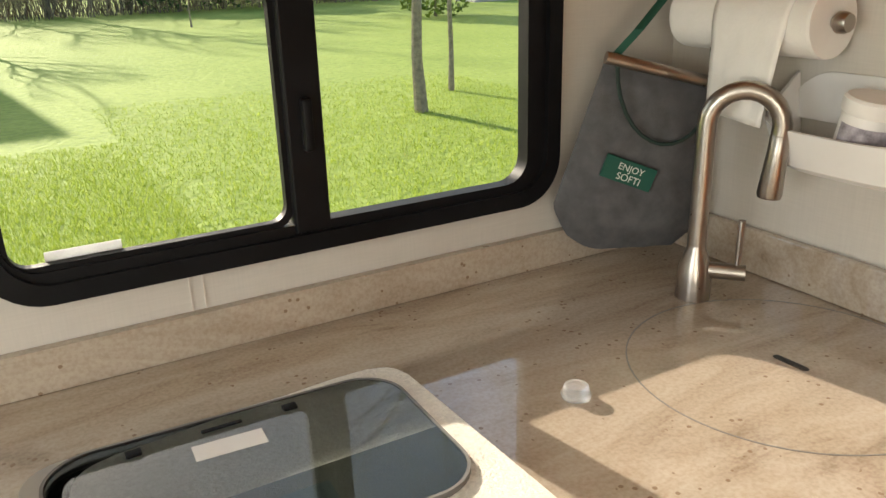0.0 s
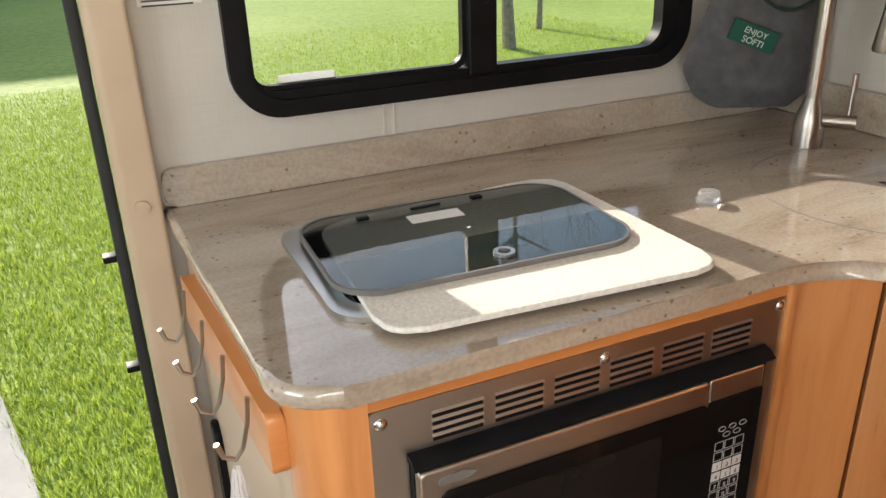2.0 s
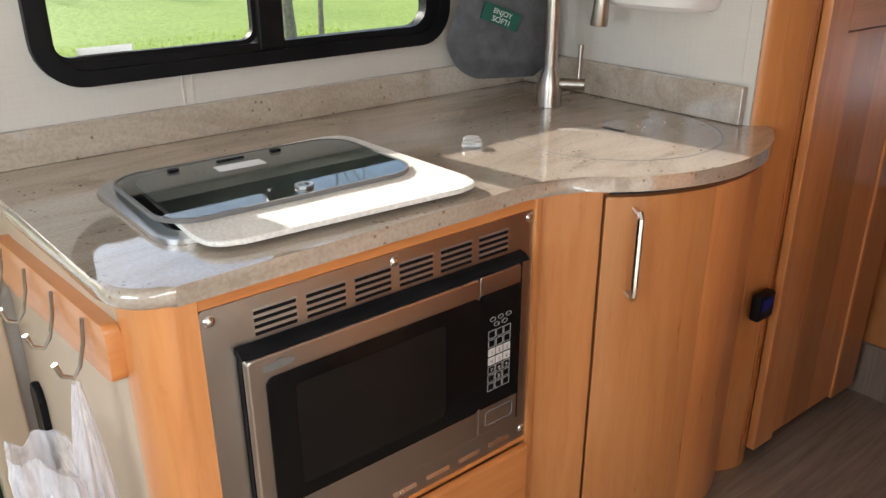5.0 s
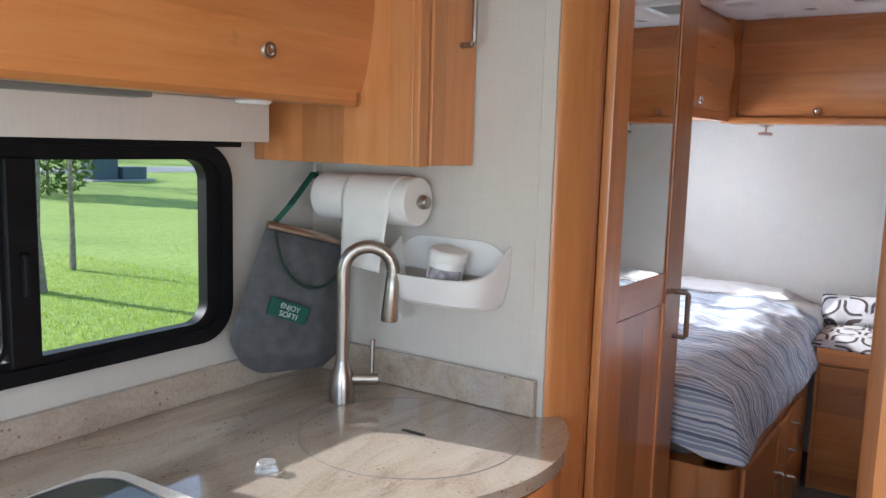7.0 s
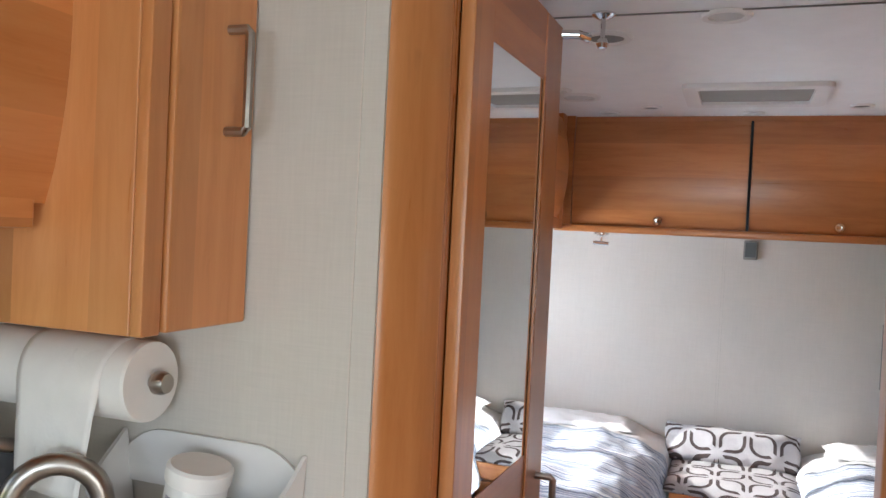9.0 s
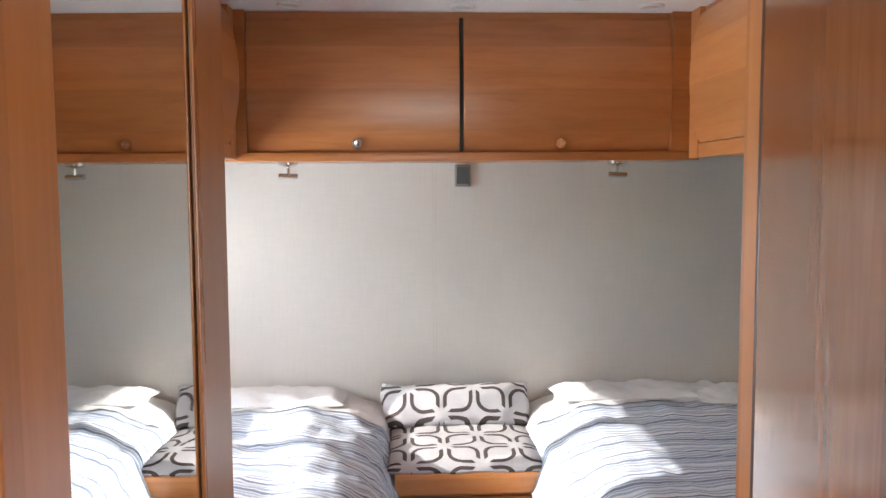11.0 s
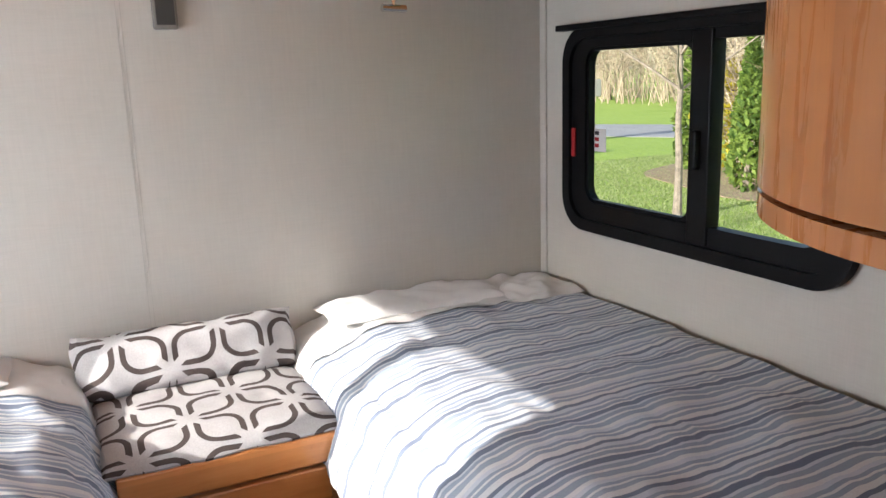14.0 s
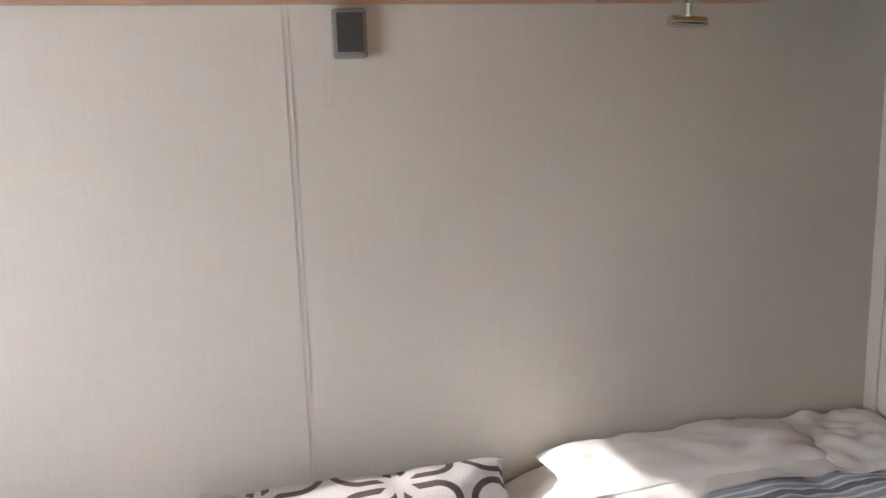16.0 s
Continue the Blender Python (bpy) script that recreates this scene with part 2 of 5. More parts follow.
LOOPS = loop_mat()
BAG = plain("grey_canvas", (0.085, 0.085, 0.09), 0.9, vary=0.25, scale=30, bumpy=0.5, fine=500)
GREEN = plain("green_webbing", (0.012, 0.085, 0.055), 0.8, vary=0.15)
FLEECE = plain("cream_fleece", (0.78, 0.745, 0.68), 0.95, vary=0.14, scale=160, bumpy=1.0, fine=250)


def film_mat():
    m, t, b = mat("translucent_plastic_film", 0.3)
    b.inputs["Base Color"].default_value = (0.72, 0.70, 0.72, 1)
    v = coords(t, (14, 14, 2))
    bump(t, b, noise_tex(t, v, 4, 5), 0.5, 0.01)
    clear, ms = nd(t, "BsdfTransparent"), nd(t, "MixShader")
    t.links.new(ramp(t, noise_tex(t, coords(t, (30, 30, 2)), 2, 3), [(0.35, g(0.35)), (0.65, g(0.75))]), ms.inputs[0])
    t.links.new(clear.outputs[0], ms.inputs[1])
    t.links.new(b.outputs[0], ms.inputs[2])
    t.links.new(ms.outputs[0], t.nodes["Material Output"].inputs[0])
    return m


FILM = film_mat()


def lid_mat():
    m, t, b = mat("smoked_lid_glass", 0.02)
    b.inputs["Base Color"].default_value = (0.26, 0.29, 0.28, 1)
    b.inputs["Transmission Weight"].default_value = 1.0
    b.inputs["IOR"].default_value = 1.42
    return m


LID = lid_mat()


def grass_mat():
    m, t, b = mat("lawn_grass", 0.8, 0, 0.2)
    v = coords(t, (1, 1, 1), False)
    n1 = noise_tex(t, v, 0.35, 5)
    n2 = noise_tex(t, v, 9, 4)
    col = ramp(t, n1, [(0.3, (0.29, 0.40, 0.075)), (0.7, (0.42, 0.52, 0.12))])
    col = mix(t, 0.5, col, ramp(t, n2, [(0.3, (0.17, 0.26, 0.04)), (0.6, (0.37, 0.48, 0.09)), (0.8, (0.50, 0.57, 0.17))]))
    t.links.new(col, b.inputs["Base Color"])
    bump(t, b, n2, 0.8, 0.05)
    return m


GRASS = grass_mat()


def leaf_mat(name, a, c, rough=0.7, through_light=0.0):
    m, t, b = mat(name, rough, 0, 0.3)
    ge = nd(t, "NewGeometry")
    col = ramp(t, ge.outputs["Random Per Island"], [(0.0, a), (1.0, c)])
    t.links.new(col, b.inputs["Base Color"])
    if through_light:
        tr = nd(t, "BsdfTranslucent")
        ms = nd(t, "MixShader")
        ms.inputs[0].default_value = through_light
        t.links.new(mix(t, 1.0, col, (1.0, 1.0, 0.55), 'MULTIPLY'), tr.inputs[0])
        t.links.new(b.outputs[0], ms.inputs[1])
        t.links.new(tr.outputs[0], ms.inputs[2])
        t.links.new(ms.outputs[0], t.nodes["Material Output"].inputs[0])
    return m


BLADE = leaf_mat("grass_blades", (0.20, 0.30, 0.045), (0.45, 0.53, 0.14), 0.6, 0.55)
# Greyer, less saturated blades for the bedroom side.
BLADE_DULL = leaf_mat("dull_grass_blades", (0.20, 0.27, 0.09), (0.45, 0.48, 0.25), 0.6, 0.4)
CONIFER = leaf_mat("conifer_leaf", (0.06, 0.115, 0.02), (0.22, 0.30, 0.055), 0.7, 0.25)
YELLOW = leaf_mat("yellow_shrub_leaf", (0.32, 0.28, 0.02), (0.62, 0.52, 0.05), 0.7, 0.3)
SHRUB = leaf_mat("green_shrub_leaf", (0.03, 0.07, 0.02), (0.08, 0.14, 0.04))
TWIG = leaf_mat("dry_twig", (0.24, 0.18, 0.12), (0.52, 0.43, 0.31), 0.9)
WOODS = leaf_mat("grey_bare_twig", (0.13, 0.11, 0.09), (0.36, 0.31, 0.25), 0.9)
BARK = plain("tree_bark", (0.29, 0.235, 0.185), 0.9, vary=0.35, scale=14, bumpy=0.8, fine=60)
CONCRETE = plain("concrete", (0.46, 0.44, 0.41), 0.85, vary=0.12, scale=4, bumpy=0.4, fine=120)
ASPHALT = plain("pale_asphalt", (0.33, 0.32, 0.31), 0.9, vary=0.12, scale=1.5, bumpy=0.3)
MULCH = plain("bare_soil", (0.32, 0.23, 0.15), 0.95, vary=0.3, scale=10, bumpy=0.8)
SIDING = plain("pale_siding", (0.55, 0.50, 0.44), 0.7, vary=0.05)
BRICK = plain("house_brick", (0.30, 0.12, 0.08), 0.9, vary=0.2, scale=20)
ROOF = plain("roof_shingle", (0.09, 0.085, 0.08), 0.9, vary=0.2, scale=6)
UTIL = plain("utility_green_grey", (0.10, 0.14, 0.16), 0.6, vary=0.08)

# ---- mesh helpers ----


def finish(bm, name, material, smooth=True):
    me = bpy.data.meshes.new(name)
    bmesh.ops.recalc_face_normals(bm, faces=bm.faces)
    bm.normal_update()
    for e in bm.edges:
        if len(e.link_faces) == 2:
            ang, (fa_, fb_) = e.calc_face_angle(0.0), e.link_faces
            s_, l_ = sorted((fa_.calc_area(), fb_.calc_area()))
            e.smooth = not (ang > radians(35) or (ang > radians(4) and l_ > 14 * s_))
    for f in bm.faces:
        f.smooth = smooth and any(e.smooth and len(e.link_faces) == 2 for e in f.edges)
    bm.to_mesh(me)
    bm.free()
    me.materials.append(material)
    return me


def thing(name, loc, label="", category="", group=""):
    e = new(name)
    e.location = loc
    e.empty_display_size = 0.05
    return tagged(e, label, category, group)


def part(name, bm, material, parent=None, label="", smooth=True):
    """Links a bmesh, given in world coordinates, as one mesh object under parent."""
    o = new(name, finish(bm, name, material, smooth))
    if parent is not None:
        o.parent = parent
        if parent.parent is None:
            o.matrix_parent_inverse = Matrix.Translation(-Vector(parent.location))
    if label:
        o["label"] = label
    return o


def box(x0, x1, y0, y1, z0, z1, r=0.0, bm=None, seg=2):
    own = bmesh.new()
    bmesh.ops.create_cube(own, size=1.0)
    for v in own.verts:
        v.co = Vector(((x0 + x1) / 2 + v.co.x * (x1 - x0), (y0 + y1) / 2 + v.co.y * (y1 - y0), (z0 + z1) / 2 + v.co.z * (z1 - z0)))
    if r > 0:
        bmesh.ops.bevel(own, geom=own.edges[:], offset=r, segments=seg, profile=0.5, affect='EDGES', clamp_overlap=True)
    return own if bm is None else merge(bm, own)


def merge(bm, other):
    me = bpy.data.meshes.new("tmp")
    other.to_mesh(me)
    other.free()
    bm.from_mesh(me)
    bpy.data.meshes.remove(me)
    return bm


def turned(bm, angle, centre, axis='Z'):
    bmesh.ops.rotate(bm, verts=bm.verts[:], cent=centre, matrix=Matrix.Rotation(radians(angle), 3, axis))
    return bm


def prism(pts, lo, hi, axis='z', r=0.0, bm=None, seg=2):
    """An outline, extruded along an axis; r rounds the two rims. axis z: pts (x, y); axis y: pts (x, z); axis x: pts (y, z)."""
    own = bmesh.new()

    def put(p, h):
        return {'z': (p[0], p[1], h), 'y': (p[0], h, p[1]), 'x': (h, p[0], p[1])}[axis]
    a = [own.verts.new(put(p, lo)) for p in pts]
    b = [own.verts.new(put(p, hi)) for p in pts]
    n = len(pts)
    f0, f1 = own.faces.new(a[::-1]), own.faces.new(b)
    for i in range(n):
        own.faces.new((a[i], a[(i + 1) % n], b[(i + 1) % n], b[i]))
    if r > 0:
        rim = list(f0.edges) + list(f1.edges)
        bmesh.ops.bevel(own, geom=rim, offset=r, segments=seg, profile=0.5, affect='EDGES', clamp_overlap=True)
    return own if bm is None else merge(bm, own)


def round_rect(x0, x1, y0, y1, r, n=6):
    pts = []
    for cx, cy, a0 in ((x1 - r, y1 - r, 0), (x0 + r, y1 - r, 90), (x0 + r, y0 + r, 180), (x1 - r, y0 + r, 270)):
        for i in range(n + 1):
            a = radians(a0 + 90 * i / n)
            pts.append((cx + r * math.cos(a), cy + r * math.sin(a)))
    return pts


def soft_outline(pts, r, n=5):
    """A polygon with rounded corners."""
    out, m = [], len(pts)
    for i in range(m):
        p0, p1, p2 = Vector(pts[i - 1]), Vector(pts[i]), Vector(pts[(i + 1) % m])
        d0, d2 = (p0 - p1), (p2 - p1)
        k = min(r, d0.length * 0.45, d2.length * 0.45)
        a, b = p1 + d0.normalized() * k, p1 + d2.normalized() * k
        for j in range(n + 1):
            u = j / n
            out.append(tuple((1 - u) ** 2 * a + 2 * u * (1 - u) * p1 + u * u * b))
    return out


def ring(outer, inner, lo, hi, axis='y', bm=None):
    """A frame between two outlines with the same number of points."""
    own = bmesh.new()

    def put(p, h):
        return {'z': (p[0], p[1], h), 'y': (p[0], h, p[1]), 'x': (h, p[0], p[1])}[axis]
    rows = [[own.verts.new(put(p, h)) for p in pts] for pts, h in ((outer, lo), (outer, hi), (inner, hi), (inner, lo))]
    n = len(outer)
    for k in range(4):
        a, b = rows[k], rows[(k + 1) % 4]
        for i in range(n):
            own.faces.new((a[i], a[(i + 1) % n], b[(i + 1) % n], b[i]))
    return own if bm is None else merge(bm, own)


def tube(points, radius, sides=10, bm=None, caps=True):
    """A round rod along points; radius is one number or one a point."""
    own = bmesh.new()
    pts = [Vector(p) for p in points]
    rad = radius if isinstance(radius, (list, tuple)) else [radius] * len(pts)
    rows = []
    ref = None
    for i, p in enumerate(pts):
        d = (pts[min(i + 1, len(pts) - 1)] - pts[max(i - 1, 0)]).normalized()
        if ref is None:
            ref = d.orthogonal().normalized()
        ref = (ref - d * ref.dot(d))
        ref = ref.normalized() if ref.length > 1e-6 else d.orthogonal().normalized()
        s = d.cross(ref)
        rows.append([own.verts.new(p + (ref * math.cos(2 * math.pi * k / sides) + s * math.sin(2 * math.pi * k / sides)) * rad[i]) for k in range(sides)])
    for a, b in zip(rows, rows[1:]):
        for k in range(sides):
            own.faces.new((a[k], a[(k + 1) % sides], b[(k + 1) % sides], b[k]))
    if caps:
        own.faces.new(rows[0][::-1])
        own.faces.new(rows[-1])
    return own if bm is None else merge(bm, own)


def lathe(profile, centre, axis='z', n=24, bm=None):
    """Turned shape: profile of (radius, height)."""
    own = bmesh.new()
    rows = []
    for r, h in profile:
        row = []
        for k in range(n):
            a = 2 * math.pi * k / n
            c, s = r * math.cos(a), r * math.sin(a)
            o = {'z': (c, s, h), 'y': (c, h, s), 'x': (h, c, s)}[axis]
            row.append(own.verts.new(Vector(centre) + Vector(o)))
        rows.append(row)
    for a, b in zip(rows, rows[1:]):
        for k in range(n):
            own.faces.new((a[k], a[(k + 1) % n], b[(k + 1) % n], b[k]))
    if profile[0][0] > 1e-4:
        own.faces.new(rows[0][::-1])
    if profile[-1][0] > 1e-4:
        own.faces.new(rows[-1])
    bmesh.ops.remove_doubles(own, verts=own.verts[:], dist=1e-5)
    return own if bm is None else merge(bm, own)


def wall_cells(cuts_a, cuts_z, holes, lo, hi, axis):
    """A wall slab out of cells, leaving out those inside the holes (a0, a1, z0, z1). axis y: runs along x."""
    own = bmesh.new()
    for a0, a1 in zip(cuts_a, cuts_a[1:]):
        for z0, z1 in zip(cuts_z, cuts_z[1:]):
            ca, cz = (a0 + a1) / 2, (z0 + z1) / 2
            if any(h[0] < ca < h[1] and h[2] < cz < h[3] for h in holes):
                continue
            if axis == 'y':
                box(a0, a1, lo, hi, z0, z1, 0, own)
            else:
                box(lo, hi, a0, a1, z0, z1, 0, own)
    return own


def structure(name, bm, material, label, smooth=False):
    return tagged(part(name, bm, material, None, "", smooth), label, name.split("_")[0], "", "structure")


def arc(cx, cy, r, a0, a1, n):
    return [(cx + r * math.cos(radians(a0 + (a1 - a0) * i / n)), cy + r * math.sin(radians(a0 + (a1 - a0) * i / n))) for i in range(n + 1)]


# ---- the shell of the vehicle ----
KY, RY, XR, XF, CZ, BZ = 1.27, -0.81, 3.625, -1.6, 2.02, 0.16
kitchen_hole = (0.185, 1.05, 1.055, 1.44)
door_hole = (-0.66, -0.05, -0.40, 1.88)
bed_hole_l = (2.53, 3.36, 1.05, 1.535)
wall_left = structure("wall_left", wall_cells([XF, -0.66, -0.05, 0.185, 1.05, 2.53, 3.36, XR], [-0.45, -0.40, 1.05, 1.055, 1.44, 1.535, 1.88, CZ + 0.02],
                      [kitchen_hole, door_hole, bed_hole_l], KY, KY + 0.05, 'y'), WALL, "beige linen-textured vinyl wall with kitchen window and entry")
bed_hole_r = (2.70, 3.46, 1.05, 1.48)
# Unseen opening, added only for the fill lamp behind it.
fill_hole = (-0.95, 0.25, 1.0, 1.6)
wall_right = structure("wall_right", wall_cells([XF, -0.95, 0.25, 2.70, 3.46, XR], [-0.45, 1.0, 1.05, 1.48, 1.6, CZ + 0.02], [bed_hole_r, fill_hole], RY - 0.05, RY, 'y'),
                       WALL, "pale linen-textured vinyl wall beside the bed")
wall_rear = structure("wall_rear", box(XR, XR + 0.05, RY - 0.05, KY + 0.05, -0.45, CZ + 0.02), WALL, "pale linen-textured vinyl wall behind both beds")
# Unseen front wall; its opening is added to let fill light in.
wall_front = structure("wall_front", wall_cells([RY - 0.05, -0.65, 1.15, KY + 0.05], [-0.45, 0.85, 1.75, CZ + 0.02], [(-0.65, 1.15, 0.85, 1.75)], XF - 0.05, XF, 'x'),
                       WALL, "plain unseen front wall with an opening added for fill light")
bmf = box(XF, 2.05, RY, 0.70, -0.06, 0.0)
box(XF, -0.70, 0.7001, KY, -0.06, 0.0, 0, bmf)
box(-0.03, 2.05, 0.7001, KY, -0.06, 0.0, 0, bmf)
floor = structure("floor", bmf, FLOOR, "dark brown wood-look vinyl floor")
floor_bedroom = structure("floor_bedroom", box(2.1, XR, RY, KY, -0.06, BZ), CARPET, "raised grey carpeted floor between the beds")
structure("floor_step", box(2.05, 2.0998, RY, KY, -0.06, BZ + 0.002), FLOOR, "wood-look step up to the beds")
ceiling = structure("ceiling", box(XF - 0.05, XR + 0.05, RY - 0.05, KY + 0.05, CZ, CZ + 0.06), CEIL, "white moulded vehicle ceiling")
bmw = box(-0.70, -0.03, 0.68, 1.32, -0.44, -0.40)
box(-0.70, -0.03, 0.66, 0.70, -0.44, -0.0605, 0, bmw)
structure("floor_entry_step", bmw, RUBBER, "dark entry step well")
# end wall of the kitchen, and the walls that close the washroom behind it
wall_kitchen_end = structure("wall_kitchen_end", box(1.365, 1.385, 0.60, KY, 0.0, CZ), WALL, "beige linen-textured wall at the end of the counter")

# rear corner trim and panel seams
structure("trim_corner", box(3.59, 3.612, RY, RY + 0.006, 0.8, 1.62, 0.002), WALL, "thin vinyl corner trim strip")
bm = bmesh.new()
for xx in (0.415, 0.435):
    box(xx, xx + 0.002, KY - 0.002, KY, 0.96, 1.04, 0, bm)
SEAM = plain("seam_shadow_gap", (0.50, 0.465, 0.42), 0.6)
rs = bmesh.new()
for yy in (0.2125, 0.2215):
    box(XR - 0.0012, XR - 0.0002, yy, yy + 0.0012, 0.80, 1.596, 0, rs)
structure("trim_seam_bedroom", rs, SEAM, "narrow vertical panel seam on the rear wall")
structure("trim_seam_kitchen", bm, SHADE, "vertical wall panel seam under the window")
structure("trim_seam_kitchen_end", box(1.363, 1.365, 0.632, 0.634, 0.99, CZ), SHADE, "vertical wall panel seam")


def window(name, x0, x1, z0, z1, wall, side, mull, glass, label, lip):
    """A sliding window in a black frame with rounded corners. side: +1 where the room lies towards +y."""
    ys = lambda d: wall + side * d
    lo, hi = sorted((ys(-0.05), ys(0.022)))
    fr = ring(round_rect(x0, x1, z0, z1, 0.085, 8), round_rect(x0 + 0.028, x1 - 0.028, z0 + 0.028, z1 - 0.028, 0.065, 8), *sorted((ys(0.001), ys(0.022))))
    ring(round_rect(x0 + 0.024, x1 - 0.024, z0 + 0.024, z1 - 0.024, 0.066, 8), round_rect(glass[0], glass[1], glass[2], glass[3], 0.045, 8), *sorted((ys(-0.018), ys(0.012))), 'y', fr)
    e = thing(name, ((x0 + x1) / 2, wall, z0), label, "window")
    e["kind"] = "structure"
    part("window_frame", fr, BLACK, e)
    mb = box(mull[0], mull[1], *sorted((ys(-0.02), ys(0.018))), z0 + 0.03, z1 - 0.03, 0.004)
    m1 = part("mullion", mb, BLACK, e)
    # sash rails round the sliding half
    sx0, sx1 = (glass[0], mull[0]) if side < 0 else (mull[1], glass[1])
    sash = ring(round_rect(sx0 - 0.002, sx1 + 0.002, glass[2] - 0.002, glass[3] + 0.002, 0.03, 6), round_rect(sx0 + 0.008, sx1 - 0.008, glass[2] + 0.008, glass[3] - 0.008, 0.025, 6), *sorted((ys(-0.0095), ys(0.006))))
    part("sash", sash, BLACK, e)
    lt = box((mull[0] + mull[1]) / 2 - 0.008, (mull[0] + mull[1]) / 2 + 0.008, *sorted((ys(0.016), ys(0.034))), (z0 + z1) / 2 - 0.06, (z0 + z1) / 2 + 0.02, 0.005)
    part("latch", lt, BLACK, e)
    for a, b in ((glass[0] - 0.01, mull[0] + 0.005), (mull[1] - 0.005, glass[1] + 0.01)):
        p = part("pane", box(a, b, *sorted((ys(-0.010), ys(-0.014))), glass[2] - 0.01, glass[3] + 0.01), GLASS, e)
        p.visible_shadow = False
    if lip:
        part("top_rail", box(x0 - 0.015, x1 + 0.02, *sorted((ys(0.002), ys(0.03))), z1 - 0.008, z1 + 0.006, 0.002), BLACK, e)
    return e


window("window_1", 0.15, 1.083, 1.028, 1.465, KY, -1, (0.582, 0.640), (0.184, 1.018, 1.072, 1.43), "black-framed sliding kitchen window with rounded corners", True)
window("window_2", 2.65, 3.490, 1.02, 1.512, RY, 1, (2.990, 3.048), (2.72, 3.408, 1.090, 1.462), "black-framed sliding bedroom window with rounded corners", True)
window("window_3", 2.49, 3.385, 1.02, 1.56, KY, -1, (2.948, 2.990), (2.54, 3.335, 1.065, 1.525), "black-framed sliding bedroom window above the other bed", False)

# entry opening: cream jamb, black seal
jamb = thing("door_1", (0.0, KY, 0), "open entry doorway with a cream moulded jamb", "doorway")
jamb["kind"] = "structure"
part("jamb", prism(soft_outline([(-0.052, 1.325), (-0.052, 1.238), (-0.04, 1.230), (0.012, 1.230), (0.012, 1.27), (-0.04, 1.272), (-0.04, 1.325)], 0.006, 4), -0.06, 1.95), CREAM, jamb)
part("jamb", box(-0.70, -0.655, 1.228, 1.325, -0.02, 1.95, 0.01), CREAM, jamb)
part("lintel", box(-0.655, -0.052, 1.23, 1.325, 1.875, 1.95, 0.008), CREAM, jamb)
part("seal", box(-0.073, -0.053, 1.305, 1.345, -0.45, 1.93, 0.006), RUBBER, jamb, "black rubber door seal")
part("screw_cap", lathe([(0.0, 1.226), (0.012, 1.2265), (0.013, 1.231)], (-0.019, 0, 0.917), 'y', 20), CREAM, jamb)
for zz in (0.80, 0.58):
    part("striker", box(-0.095, -0.072, 1.31, 1.335, zz, zz + 0.012, 0.002), BLACK, jamb)

# ---- kitchen counter and cabinets ----
CX, CYC, CR = 1.125, 0.885, 0.418
outline = [(0.013, KY - 0.002), (0.047, 0.70)] + arc(0.118, 0.682, 0.072, 188, 270, 8) + [(0.62, 0.612), (0.72, 0.617), (0.785, 0.616), (0.818, 0.602)]
outline += arc(CX, CYC, CR, 226, 314, 20) + [(1.41, 0.597), (1.3635, 0.612), (1.3635, KY - 0.002)]
ct = thing("countertop", (0.6, 0.9, 0.86), "beige marbled solid-surface kitchen countertop with a bowed end", "countertop")
bmc = prism(outline, 0.872, 0.90, 'z', 0.010, None, 3)
top_ob = part("worktop", bmc, COUNTER, ct)
part("backsplash", prism(soft_outline([(0.018, 0.901), (0.018, 0.966), (1.345, 0.966), (1.345, 0.901)], 0.02, 5), 1.252, KY - 0.001, 'y', 0.003), COUNTER, ct)
part("backsplash", box(1.345, 1.3635, 0.612, 1.268, 0.901, 0.982, 0.003), COUNTER, ct)

kb = thing("kitchen_cabinet", (0.4, 0.94, 0.0), "maple base cabinet below the cooktop, with drawers", "cabinet")
body = [(0.035, KY - 0.002), (0.035, 0.70)] + arc(0.115, 0.70, 0.08, 180, 270, 8) + [(0.755, 0.62), (0.755, KY - 0.002)]
part("front_panel", prism([(0.115, 0.62), (0.145, 0.62), (0.145, 0.66), (0.115, 0.66)], 0.04, 0.8718), WOOD_V, kb)
part("corner_post", prism([(0.115 + (x - 0.115) * 0.58, y) for x, y in arc(0.115, 0.70, 0.08, 180, 270, 10)] + [(0.115, 0.66), (0.095, 0.70)], 0.04, 0.8718), WOOD_V, kb)
part("top_rail", box(0.1452, 0.755, 0.62, 0.66, 0.8525, 0.8718), WOOD_H, kb)
part("middle_rail", box(0.1452, 0.755, 0.62, 0.66, 0.378, 0.3915), WOOD_H, kb)
part("bottom_rail", box(0.1452, 0.755, 0.62, 0.66, 0.04, 0.085), WOOD_H, kb)
part("side_panel", prism([(0.0686, 0.701), (0.035, 1.10), (0.035, 1.245), (0.05, 1.245), (0.05, 1.10), (0.0836, 0.701)], 0.04, 0.8718), CREAM, kb, "cream laminate end panel")
part("back_panel", box(0.096, 0.755, 0.665, 0.675, 0.04, 0.8718), WOOD_V, kb)
part("stile", box(0.746, 0.762, 0.612, 0.66, 0.04, 0.8718, 0.003), WOOD_V, kb)


def bar_handle(p0, p1, out, parent, w=0.012, material=NICKEL):
    """A squared bow handle from p0 to p1, standing off along out."""
    p0, p1, out = Vector(p0), Vector(p1), Vector(out)
    h = tube([p0, p0 + out * 0.85, p0 + out + (p1 - p0) * 0.04, p1 + out - (p1 - p0) * 0.04, p1 + out * 0.85, p1], w / 2, 8)
    return part("handle", h, material, parent, "brushed nickel bow handle")


